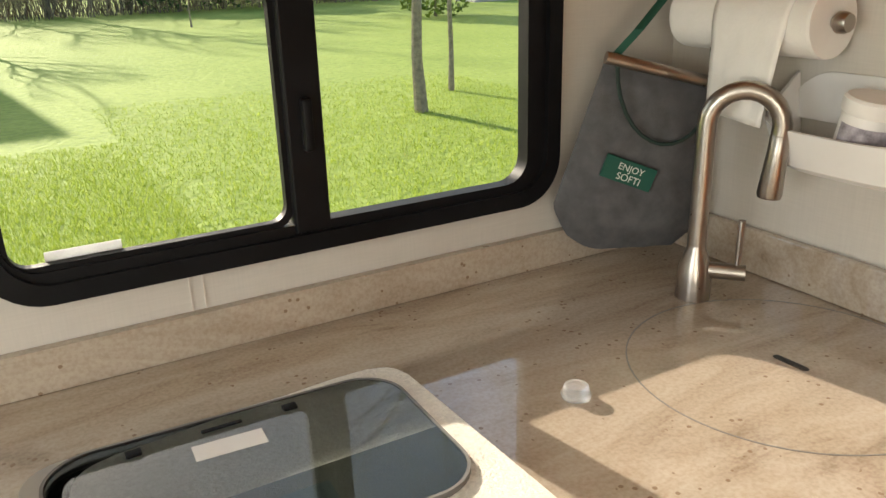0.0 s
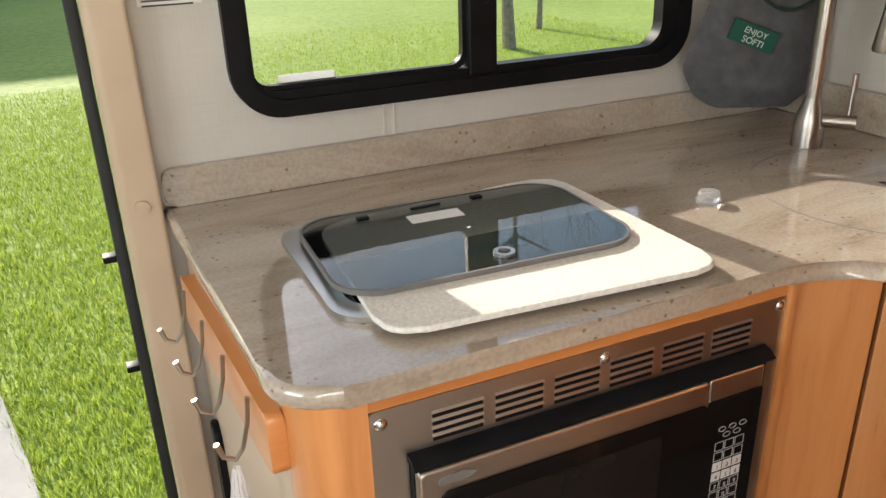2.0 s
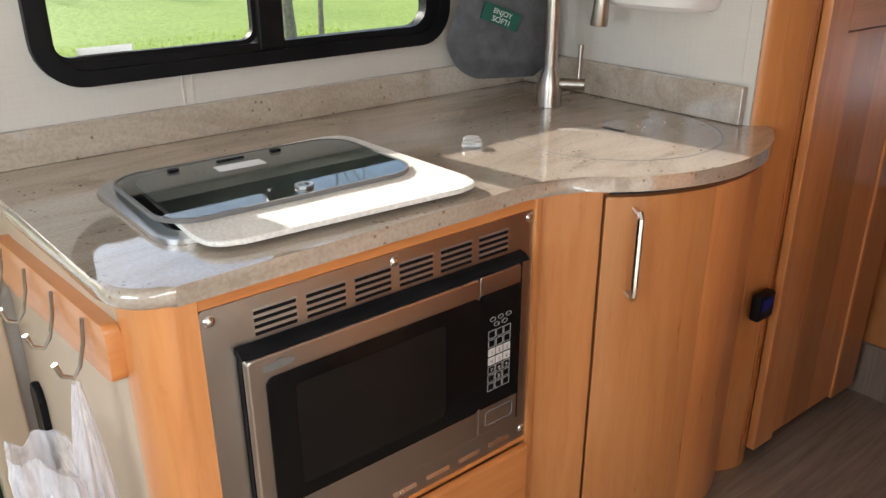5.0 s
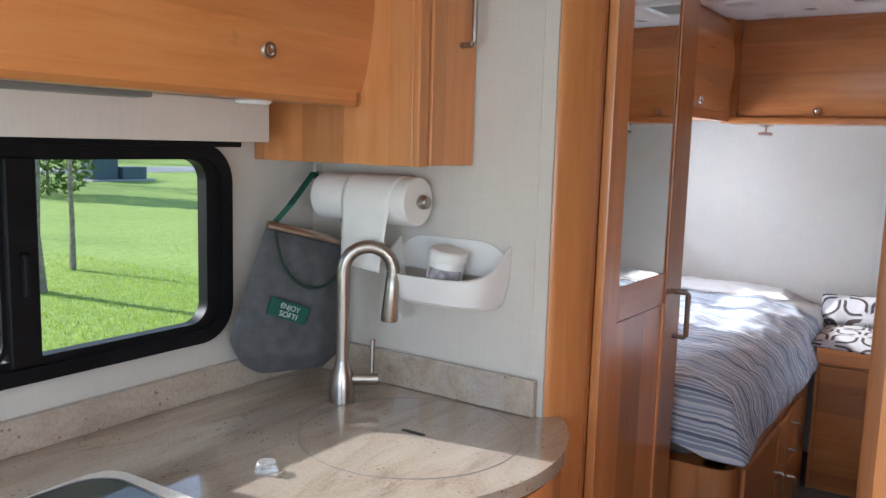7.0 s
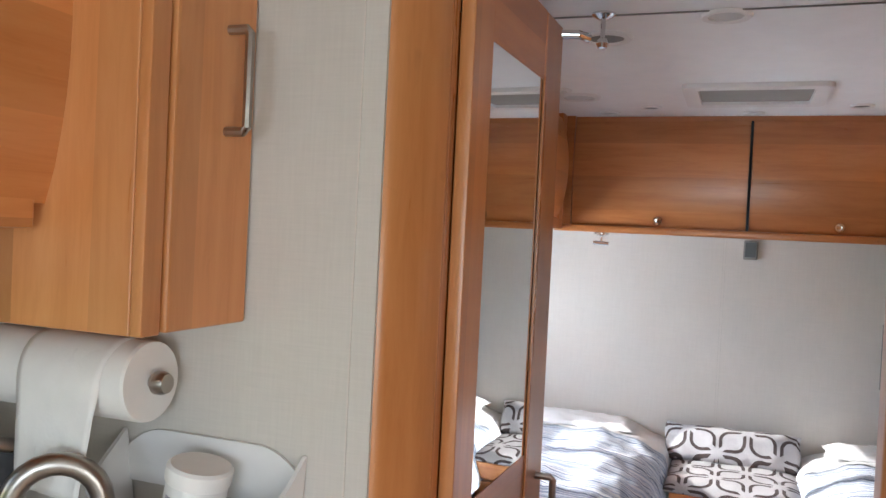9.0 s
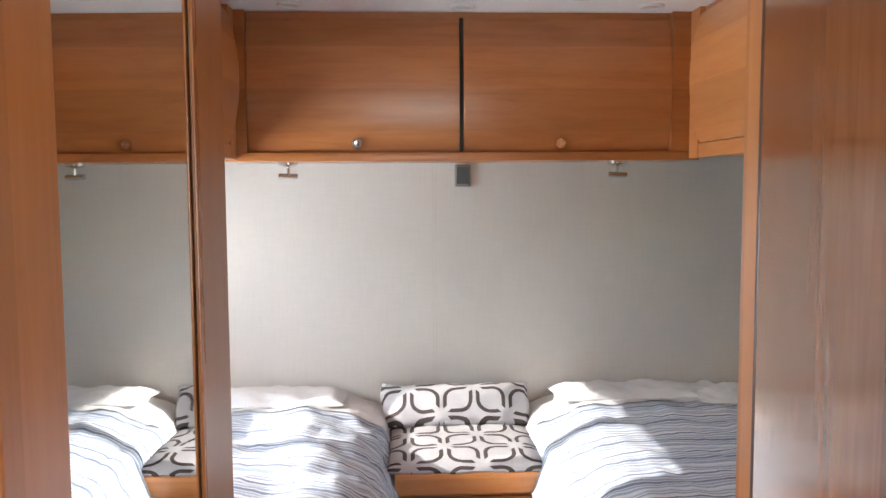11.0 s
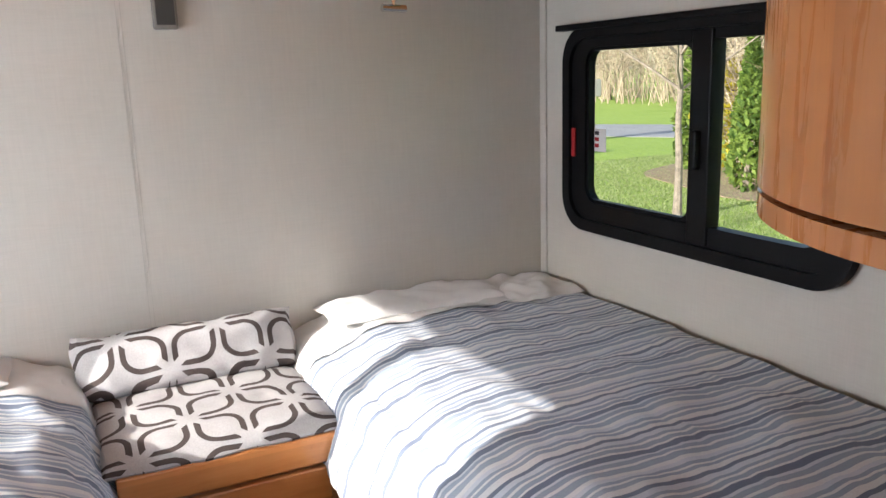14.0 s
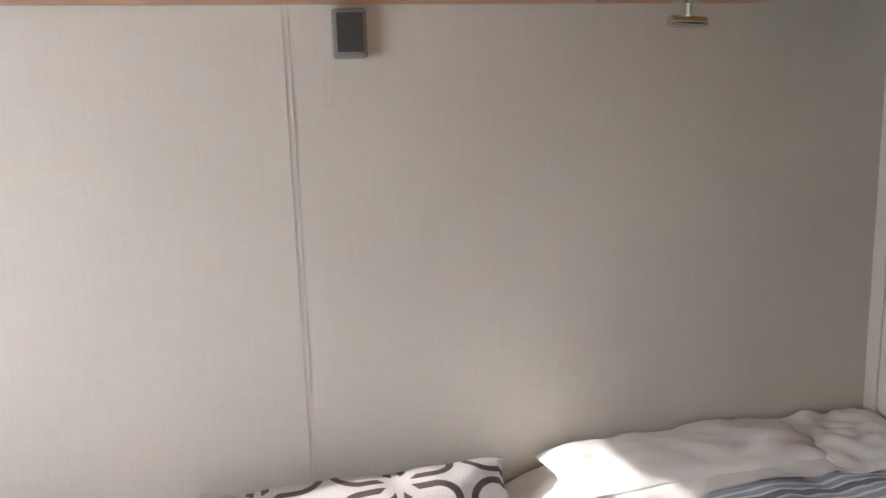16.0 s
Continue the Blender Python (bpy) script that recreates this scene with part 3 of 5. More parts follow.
for z0, z1 in ((0.246, 0.376), (0.088, 0.234)):
    dr = part("drawer", box(0.15, 0.744, 0.603, 0.62, z0, z1, 0.005), WOOD_H, kb)
    bar_handle((0.382, 0.604, (z0 + z1) / 2 - 0.012), (0.54, 0.604, (z0 + z1) / 2 - 0.012), (0, -0.03, 0), dr, 0.011)

# bowed sink cabinet
sc = thing("sink_cabinet", (1.09, 0.9, 0.0), "bowed maple sink cabinet with one curved door", "cabinet")
part("column", prism([(0.763, 0.622), (0.868, 0.572), (0.876, 0.60), (0.78, 0.65), (0.763, 0.65)], 0.02, 0.8718), WOOD_V, sc)
R1 = 0.406
dpts = arc(CX, CYC, R1, 231.5, 312, 18)
part("carcass", prism(arc(CX, CYC, R1 - 0.022, 230, 312, 14) + [(1.35, 0.66), (0.86, 0.66)], 0.02, 0.8718), WOOD_V, sc)
part("plinth_groove", prism(arc(CX, CYC, R1 - 0.03, 233, 313, 14) + arc(CX, CYC, R1 - 0.018, 313, 233, 14), 0.857, 0.8715), RUBBER, sc)
doorm = part("door", prism(dpts + arc(CX, CYC, R1 - 0.02, 312, 231.5, 18), 0.07, 0.858, 'z', 0.004), WOOD_V, sc)
ha = radians(239)
hp = Vector((CX + R1 * math.cos(ha), CYC + R1 * math.sin(ha), 0))
hn = Vector((math.cos(ha), math.sin(ha), 0)) * 0.03
bar_handle(hp + Vector((0, 0, 0.672)), hp + Vector((0, 0, 0.835)), hn, doorm, 0.013, CHROME)
gad = thing("sensor_box", (1.405, 0.535, 0.458), "small black plastic monitor with a blue display", "sensor")
part("case", box(1.378, 1.443, 0.515, 0.54, 0.458, 0.523, 0.006), BLACK, gad)
part("display", box(1.388, 1.433, 0.5135, 0.5145, 0.483, 0.513), plain("dark_blue_display", (0.02, 0.02, 0.16), 0.2), gad)

# column and tall mirrored door between kitchen and bedroom
col = thing("wardrobe", (1.7, 0.9, 0.0), "tall maple wardrobe with a mirrored panel door", "wardrobe")
part("corner_post", prism(soft_outline([(1.364, 0.612), (1.375, 0.592), (1.435, 0.556), (1.482, 0.545), (1.484, 0.60), (1.386, 0.64)], 0.02, 5), 0.0, CZ), WOOD_V, col)


def door_y(x):
    return 0.526 + (x - 1.488) / 0.508 * (0.514 - 0.526)


def door_box(x0, x1, z0, z1, d0, d1, r=0.0):
    """A slab in the plane of the wardrobe's front; d0..d1: how far it stands in front of it."""
    own = box(x0, x1, 0, 1, z0, z1)
    for v in own.verts:
        v.co.y = door_y(v.co.x) - (d1 if v.co.y < 0.5 else d0)
    if r:
        bmesh.ops.bevel(own, geom=own.edges[:], offset=r, segments=2, profile=0.5, affect='EDGES')
    return own


part("filler", box(1.462, 1.4895, 0.549, 0.62, 0.0, CZ - 0.001), WOOD_RED_V, col)
part("side_panel", box(1.99, 2.045, 0.56, KY - 0.002, 0.0, CZ), WOOD_V, col)
part("top_panel", box(1.486, 1.99, 0.57, 0.60, 1.985, CZ), WOOD_H, col)
dr = part("door", door_box(1.49, 1.575, 0.05, 1.98, -0.022, 0.0, 0.003), WOOD_V, col)
part("stile", door_box(1.873, 1.996, 0.05, 1.98, -0.022, 0.0, 0.003), WOOD_V, dr)
part("rail", door_box(1.5755, 1.8725, 1.855, 1.98, -0.022, -0.001), WOOD_H, dr)
part("rail", door_box(1.5755, 1.8725, 1.085, 1.165, -0.022, -0.001), WOOD_H, dr)
part("lower_panel", door_box(1.5755, 1.8725, 0.06, 1.08, -0.022, -0.006), WOOD_V, dr)
part("mirror_panel", door_box(1.5755, 1.8725, 1.166, 1.854, -0.022, -0.002), MIRROR, dr, "tall mirror panel")
part("bead", door_box(1.868, 1.882, 1.085, 1.86, 0.0, 0.003, 0.001), WOOD_RED_V, dr)
bar_handle((1.952, door_y(1.952), 0.985), (1.952, door_y(1.952), 1.105), (0, -0.035, 0), dr, 0.014)
part("catch", tube([(1.985, door_y(1.985), 1.965), (1.99, door_y(1.99) - 0.03, 1.965), (2.02, door_y(1.99) - 0.045, 1.965)], 0.009, 10), CHROME, dr, "chrome door catch")

# washroom side of the aisle: wall, post, open glossy door and end panel
structure("wall_washroom", box(0.92, 1.455, RY, -0.065, 0.0, CZ), WOOD_RED_V, "reddish maple veneered washroom wall")
post = thing("door_post", (1.43, 0.0, 0.0), "maple door post beside the washroom", "post")
part("post", prism(soft_outline([(1.457, 0.002), (1.535, -0.002), (1.535, -0.08), (1.457, -0.07)], 0.01, 4), 0.0, CZ), WOOD_V, post)
part("hinge", tube([(1.536, -0.006, 1.40), (1.536, -0.006, 1.48)], 0.004, 8), GREY_P, post)
dleaf = thing("washroom_door", (1.72, -0.05, 0.02), "glossy maple washroom door standing open along the aisle", "door")
db = box(1.54, 1.96, -0.026, 0.0, 0.02, 1.985, 0.004)
for v in db.verts:
    v.co.y += -0.006 - (v.co.x - 1.54) * 0.22
GLOSSW = wood("glossy_maple_upright_grain", "z", (0.34, 0.125, 0.042), (0.26, 0.085, 0.026), (0.40, 0.165, 0.06), 0.15)
gb = GLOSSW.node_tree.nodes["Principled BSDF"]
gb.inputs["Specular IOR Level"].default_value, gb.inputs["Coat Weight"].default_value = 0.5, 0.5
part("leaf", db, GLOSSW, dleaf)
part("edge_band", box(1.962, 1.972, -0.132, -0.10, 0.02, 1.985, 0.002), plain("dark_brown_edge", (0.10, 0.032, 0.012), 0.4), dleaf)
structure("wall_bedroom_right", box(1.973, 2.043, RY, -0.114, 0.0, CZ), WOOD_V, "maple partition at the foot of the bed")

# ---- overhead cabinets ----


def curved_door(name, along, a0, a1, z0, z1, face, out, bulge, material, parent, th=0.02, n=10):
    """A cabinet door bowed in its height. along x: face is y. out: sign of the way it faces."""
    own = bmesh.new()
    rows = []
    for i in range(n + 1):
        u = i / n
        off = bulge * (1 - (2 * u - 1) ** 2) + (0.0 if 0 < i < n else -0.002)
        z = z0 + (z1 - z0) * u
        row = []
        for a, d in ((a0, 0), (a1, 0), (a1, th), (a0, th)):
            f = face + out * (off - d)
            row.append(own.verts.new((a, f, z) if along == 'x' else (f, a, z)))
        rows.append(row)
    for p, q in zip(rows, rows[1:]):
        for k in range(4):
            own.faces.new((p[k], p[(k + 1) % 4], q[(k + 1) % 4], q[k]))
    own.faces.new(rows[0])
    own.faces.new(rows[-1])
    return part(name, own, material, parent)


def push_knob(pos, way, parent):
    axis = 'x' if abs(way[0]) > 0.5 else 'y'
    s = way[0] if axis == 'x' else way[1]
    k = lathe([(0.0, 0.004 * s), (0.008, 0.005 * s), (0.009, 0.008 * s), (0.0145, 0.008 * s), (0.0165, 0.004 * s), (0.0165, 0.0)], pos, axis, 24)
    return part("knob", k, CHROME, parent, "round chrome push-lock knob")


oc = thing("overhead_cabinet", (0.58, 1.1, 1.55), "orange maple overhead cabinet with a bowed lift door", "cabinet")
part("bottom_rail", box(0.0, 1.15, 0.945, 0.99, 1.548, 1.585, 0.004), WOOD_H, oc)
part("bottom_board", box(0.0, 1.15, 0.99, KY - 0.002, 1.556, 1.57), WOOD_H, oc)
part("carcass", box(0.0, 1.15, 0.985, KY - 0.002, 1.5701, CZ - 0.001), WOOD_V, oc)
od = curved_door("door", 'x', 0.02, 1.172, 1.578, 2.0, 0.945, -1, 0.03, WOOD_H, oc)
push_knob((0.882, 0.926, 1.632), (0, -1, 0), od)
ec = thing("corner_cabinet", (1.26, 1.0, 1.43), "narrow maple corner wall cabinet with a tall handle", "cabinet")
part("side_panel", box(1.165, 1.183, 0.815, KY - 0.002, 1.43, CZ - 0.001, 0.002), WOOD_V, ec)
part("stile", box(1.165, 1.197, 0.798, 0.8145, 1.43, CZ - 0.001, 0.002), WOOD_V, ec)
part("carcass", box(1.1835, 1.3635, 0.816, KY - 0.002, 1.432, CZ - 0.001), WOOD_V, ec)
ed = part("door", box(1.201, 1.361, 0.792, 0.813, 1.432, 2.0, 0.004), WOOD_V, ec)
bar_handle((1.300, 0.793, 1.682), (1.300, 0.793, 1.812), (0, -0.032, 0), ed, 0.013)
va = thing("window_valance", (0.6, 1.2, 1.47), "beige vinyl blind valance above the kitchen window", "valance")
part("box", box(0.13, 1.084, 1.14, KY - 0.002, 1.474, 1.5555, 0.004), SHADE, va)
part("fascia", box(0.128, 1.086, 1.135, 1.14, 1.47, 1.5555, 0.002), SHADE, va)
pk = thing("puck_light", (0.93, 1.03, 1.54), "white round under-cabinet puck light", "lamp")
part("lens", lathe([(0.0, 1.541), (0.03, 1.542), (0.036, 1.548)], (0.93, 1.015, 0), 'z', 24), WHITE_P, pk)
ul = thing("under_cabinet_light", (0.45, 1.04, 1.54), "dark slim lamp fitting below the overhead cabinet", "lamp")
part("housing", box(0.10, 0.70, 1.0, 1.06, 1.540, 1.5555, 0.003), GREY_P, ul)

# bedroom cabinets
rc = thing("overhead_cabinet", (3.5, 0.15, 1.595), "dark maple overhead cabinet across the rear wall, two lift doors", "cabinet")
part("bottom_rail", box(3.372, 3.40, -0.55, 0.82, 1.595, 1.62, 0.003), WOOD_RED, rc)
part("bottom_board", box(3.4002, XR - 0.001, -0.55, 0.82, 1.597, 1.612), WOOD_RED, rc)
part("carcass", box(3.395, XR - 0.001, -0.53, 0.80, 1.6205, CZ - 0.001), WOOD_RED, rc)
for a0, a1, ky in ((0.152, 0.755, 0.446), (-0.462, 0.140, -0.141)):
    d = curved_door("door", 'y', a0, a1, 1.622, 2.0, 3.388, -1, 0.022, WOOD_RED, rc)
    push_knob((3.380, ky, 1.645), (-1, 0, 0), d)
part("divider", box(3.378, 3.395, 0.1415, 0.1505, 1.622, 2.0), RUBBER, rc)
part("corner_filler", box(3.37, 3.395, -0.55, -0.464, 1.6205, CZ - 0.001), WOOD_RED, rc)
part("corner_filler", box(3.37, 3.395, 0.757, 0.82, 1.6205, CZ - 0.001), WOOD_RED, rc)
for nm, y0, y1, face, s, lab in (("r", RY + 0.001, -0.52, -0.517, 1, "maple overhead cabinet above the bed with a lift door"), ("l", 0.79, KY - 0.002, 0.787, -1, "maple overhead cabinet above the far bed")):
    sc2 = thing("overhead_cabinet", (2.8, (y0 + y1) / 2, 1.60), lab, "cabinet")
    xa = 2.06
    lo, hi = sorted((y0, y1))
    part("carcass", box(xa, 3.37 if nm == "r" else 3.39, lo if nm == "r" else lo + 0.014, hi - 0.014 if nm == "r" else hi, 1.605, CZ - 0.001), WOOD_H, sc2)
    part("bottom_rail", box(xa, 3.30, *sorted((face, face - s * 0.022)), 1.600, 1.640, 0.003), WOOD_H, sc2)
    d = curved_door("door", 'x', xa + 0.05, 3.30, 1.642, 2.0, face - s * 0.002, s, 0.03, WOOD_H, sc2)
    push_knob((2.911, face + s * 0.012, 1.668), (0, s, 0), d)
    part("corner_filler", box(3.302, 3.37, *sorted((face, face - s * 0.02)), 1.60, CZ - 0.001), WOOD_H, sc2)
    if nm == "l":
        bar_handle((2.35, face - 0.002, 1.66), (2.35, face - 0.002, 1.78), (0, -0.03, 0), d, 0.012)

# bowed hanging cabinet at the foot of the bed
hc = thing("bowed_cabinet", (2.3, -0.6, 1.1), "bowed maple hanging cabinet on the partition, handle on its door", "cabinet")
HX, HY, HZ = 2.0435, RY + 0.0015, 1.238
HCX, HCY, HR = 2.14, -0.72, 0.486


def bow(k, a0, a1, n):
    return arc(HCX, HCY, HR - k, a0, a1, n)


part("carcass", prism([(HX, HY), (HX, HCY + HR - 0.022)] + bow(0.022, 90, 41, 18) + [(2.50, -0.43), (2.50, HY)], HZ + 0.03, CZ - 0.001), WOOD_RED_V, hc)
part("bottom_rim", prism([(HX, HY), (HX, HCY + HR - 0.001)] + bow(0.001, 90, 40, 20) + [(2.512, HY)], HZ, HZ + 0.026, 'z', 0.006), WOOD_RED_V, hc)
part("end_panel", box(2.500, 2.5115, HY, -0.416, HZ + 0.027, CZ - 0.001), WOOD_RED_V, hc)
hd = part("door", prism(bow(0.0, 88.7, 40.3, 22) + bow(0.02, 40.3, 88.7, 22), HZ + 0.033, CZ - 0.02, 'z', 0.003), WOOD_RED_V, hc)
part("fixed_panel", prism([(HX, HCY + HR - 0.001), (HCX + 0.006, HCY + HR - 0.001), (HCX + 0.006, HCY + HR - 0.02), (HX, HCY + HR - 0.02)], HZ + 0.033, CZ - 0.02), WOOD_RED_V, hc)
a = radians(83)
p = Vector((HCX + HR * math.cos(a), HCY + HR * math.sin(a), 0))
nv = Vector((math.cos(a), math.sin(a), 0)) * 0.035
bar_handle(p + Vector((0, 0, 1.545)), p + Vector((0, 0, 1.675)), nv, hd, 0.014)

# ---- beds ----


def bedding(x0, x1, y0, y1, ztop, drop0, drop1, foot, seed, wr=0.012):
    """A quilt over a mattress: rounded shoulders along the aisle side and the foot, shallow folds."""
    own = bmesh.new()
    nx, ny = 90, 56
    grid = []
    for i in range(nx + 1):
        row = []
        for j in range(ny + 1):
            u, v = i / nx, j / ny
            # arc-length profile across: from the drop on side 0 over the top to side 1
            row.append(None)
        grid.append(row)

    def profile(s, a0, a1, d0, d1, r):
        """Point and height drop along a rounded section of length d0 + width + d1."""
        w = a1 - a0
        total = d0 + w + d1
        p = s * total
        if d0 > 0 and p < d0:
            k = p / d0
            return a0 + r * (1 - math.cos(k * math.pi / 2)) * 0.36, -0.5 * r - (d0 - p) * (1 - 0.5 * r / d0)
        if d1 > 0 and p > d0 + w:
            k = (p - d0 - w) / d1
            return a1 - r * (1 - math.cos((1 - k) * math.pi / 2)) * 0.36, -0.5 * r - (p - d0 - w) * (1 - 0.5 * r / d1)
        q = p - d0
        a = a0 + q
        z = 0.0
        if d0 > 0 and q < r * 2:
            t = 1 - q / (r * 2)
            z -= r * 0.5 * t * t
            a += r * 0.36 * t
        if d1 > 0 and q > w - r * 2:
            t = 1 - (w - q) / (r * 2)
            z -= r * 0.5 * t * t
            a -= r * 0.36 * t
        return a, z
    for i in range(nx + 1):
        for j in range(ny + 1):
            x, zx = profile(i / nx, x0, x1, foot, 0.0, 0.07)
            y, zy = profile(j / ny, y0, y1, drop0, drop1, 0.125)
            z = ztop + zx + zy
            z = max(z, ztop - max(drop0, drop1, foot) - 0.02)
            n1 = noise.noise((x * 5 + seed, y * 9, z * 9)) * wr
            n2 = noise.noise((x * 14 + seed, y * 30, z * 30)) * wr * 0.45
            n3 = noise.noise((x * 34, y * 11 + seed, z * 40)) * wr * 0.35
            d = n1 + n2 + n3
            side = 1.0 if zy < -0.05 or zx < -0.05 else 0.0
            sy = (-1 if (drop0 > 0 and y < (y0 + y1) / 2) else 1) if zy < -0.04 else 0
            grid[i][j] = own.verts.new((x - (d if zx < -0.05 else 0) * side, y + sy * d, z + (d if not side else d * 0.3)))
    for i in range(nx):
        for j in range(ny):
            own.faces.new((grid[i][j], grid[i + 1][j], grid[i + 1][j + 1], grid[i][j + 1]))
    return own


def between(bm, lo, hi, lift=0.0):
    """Keeps the faces of a cover whose middle lies between lo and hi along x."""
    bmesh.ops.delete(bm, geom=[f for f in bm.faces if not lo <= f.calc_center_median().x < hi], context='FACES')
    for v in bm.verts:
        v.co.z += lift
    return bm


def pillow_mesh(x0, x1, y0, y1, z0, h, seed, wr=0.012, n=28, power=2.6):
    own = bmesh.new()
    top, bot = [], []
    for i in range(n + 1):
        rt, rb = [], []
        for j in range(n + 1):
            u, v = 2 * i / n - 1, 2 * j / n - 1
            e = max(0.0, (1 - abs(u) ** power)) ** 0.45 * max(0.0, (1 - abs(v) ** power)) ** 0.45
            x, y = (x0 + x1) / 2 + u * (x1 - x0) / 2, (y0 + y1) / 2 + v * (y1 - y0) / 2
            d = noise.noise((x * 12 + seed, y * 12, seed)) * wr + noise.noise((x * 34, y * 34 + seed, 2)) * wr * 0.5
            x += 0.01 * noise.noise((y * 14, seed, 0))
            y += 0.01 * noise.noise((x * 14, seed, 5))
            rt.append(own.verts.new((x, y, z0 + h * (0.35 + 0.65 * e) + d * min(1, e * 1.5 + 0.3))))
            edge = i in (0, n) or j in (0, n)
            rb.append(rt[-1] if edge else own.verts.new((x, y, z0 + h * 0.35 * (1 - e))))
        top.append(rt)
        bot.append(rb)
    for i in range(n):
        for j in range(n):
            own.faces.new((top[i][j], top[i + 1][j], top[i + 1][j + 1], top[i][j + 1]))
            own.faces.new((bot[i][j], bot[i][j + 1], bot[i + 1][j + 1], bot[i + 1][j]))
    return own


BT = 0.862
lb = thing("bed_base", (2.8, 0.8, BZ), "maple bed platform with drawers facing the aisle", "bed")
part("corner_post", prism([(2.06, 0.45), (2.06, 0.42)] + arc(2.12, 0.42, 0.06, 180, 270, 8) + [(2.15, 0.36), (2.15, 0.45)], BZ + 0.003, 0.60), WOOD_V, lb)
part("front_panel", box(2.06, 2.08, 0.451, 0.555, BZ + 0.003, 0.60), WOOD_V, lb)
part("side_panel", box(2.1505, 3.221, 0.365, 0.385, BZ, 0.60), WOOD_V, lb)
part("top_board", box(2.07, XR - 0.002, 0.386, KY - 0.002, 0.57, 0.60, 0.003), WOOD_H, lb)
for k, (x0, x1, z0, z1) in enumerate(((2.18, 2.62, 0.19, 0.575), (2.64, 3.03, 0.395, 0.575), (2.64, 3.03, 0.19, 0.38))):
    d = part("drawer", box(x0, x1, 0.35, 0.3648, z0, z1, 0.004), WOOD_V, lb)
    xm = x1 - 0.03 if k == 0 else (x0 + x1) / 2
    bar_handle((xm, 0.35, (z0 + z1) / 2 - 0.05), (xm, 0.35, (z0 + z1) / 2 + 0.05), (0, -0.028, 0), d, 0.011)
rb = thing("bed_base", (2.8, -0.45, BZ), "maple bed platform below the other bed", "bed")
part("side_panel", box(2.046, 3.221, -0.10, -0.08, BZ, 0.60), WOOD_V, rb)
part("top_board", box(2.046, XR - 0.002, RY + 0.002, -0.101, 0.57, 0.60, 0.003), WOOD_H, rb)
for x0, x1 in ((2.2, 2.62), (2.64, 3.03)):
    d = part("drawer", box(x0, x1, -0.0798, -0.065, 0.19, 0.575, 0.004), WOOD_V, rb)
    bar_handle(((x0 + x1) / 2, -0.065, 0.46), ((x0 + x1) / 2, -0.065, 0.54), (0, 0.028, 0), d, 0.011)
ml = thing("mattress", (2.8, 0.8, 0.602), "dark-edged mattress under the striped quilt", "mattress")
part("mattress", box(2.085, XR - 0.004, 0.47, KY - 0.004, 0.602, 0.775, 0.04, None, 3), GREY_P, ml)
mr = thing("mattress", (2.8, -0.45, 0.602), "mattress under the striped quilt beside the window", "mattress")
part("mattress", box(2.06, XR - 0.004, RY + 0.004, -0.19, 0.602, 0.775, 0.04, None, 3), GREY_P, mr)
ql = thing("quilt", (2.8, 0.8, 0.7), "blue-grey and white striped cotton quilt, sunlit, draped over the bed", "quilt")
part("cover", between(bedding(2.06, XR - 0.012, 0.335, KY - 0.012, BT, 0.215, 0.0, 0.205, 3.0, 0.016), 0.0, 3.44), STRIPE, ql)
part("turned_down_sheet", between(bedding(2.06, XR - 0.012, 0.335, KY - 0.012, BT, 0.215, 0.0, 0.205, 3.0, 0.016), 3.40, 9.0, 0.005), SHEET, ql, "white cotton sheet turned down at the head")
qr = thing("quilt", (2.8, -0.45, 0.7), "blue-grey and white striped cotton quilt beside the window", "quilt")
part("cover", between(bedding(2.06, XR - 0.012, RY + 0.03, -0.034, BT, 0.0, 0.215, 0.0, 11.0), 0.0, 3.44), STRIPE, qr)
part("turned_down_sheet", between(bedding(2.06, XR - 0.012, RY + 0.03, -0.034, BT, 0.0, 0.215, 0.0, 11.0), 3.40, 9.0, 0.005), SHEET, qr, "white cotton sheet turned down at the head")
pl = thing("pillow", (3.5, 0.75, BT), "flat white cotton pillow against the rear wall", "pillow")
part("pillow", pillow_mesh(3.43, 3.61, 0.50, 1.1, BT - 0.012, 0.045, 1.0), SHEET, pl)
pr = thing("pillow", (3.5, -0.4, BT), "flat creased white cotton pillow against the rear wall", "pillow")
part("pillow", pillow_mesh(3.45, 3.61, -0.62, -0.15, BT - 0.012, 0.046, 5.0), SHEET, pr)
fs = thing("folded_sheet", (3.5, -0.7, BT), "bunched white sheet in the corner of the bed", "sheet")
part("sheet", pillow_mesh(3.40, 3.61, -0.80, -0.58, BT - 0.014, 0.04, 9.0, 0.016), SHEET, fs)

# seat between the beds
ns = thing("nightstand", (3.42, 0.145, BZ), "maple cabinet between the beds with a black latch", "cabinet")
part("body", box(3.222, XR - 0.003, -0.062, 0.345, BZ, 0.715), WOOD_H, ns)
part("top_rail", box(3.199, 3.2215, -0.062, 0.345, 0.675, 0.735, 0.004), WOOD_H, ns)
nd1 = part("door", box(3.202, 3.2215, -0.045, 0.33, BZ + 0.03, 0.665, 0.004), WOOD_RED, ns)
part("latch", box(3.192, 3.202, 0.11, 0.16, 0.56, 0.62, 0.003), BLACK, nd1, "black push latch")
c1 = thing("seat_cushion", (3.3, 0.145, 0.72), "white seat cushion printed with dark rounded links", "cushion")
part("cushion", pillow_mesh(3.198, 3.60, -0.075, 0.37, 0.718, 0.065, 2.0, 0.006, 36, 6.0), LOOPS, c1)
c2 = thing("bolster_cushion", (3.55, 0.15, 0.79), "white cushion printed with dark rounded links against the wall", "cushion")
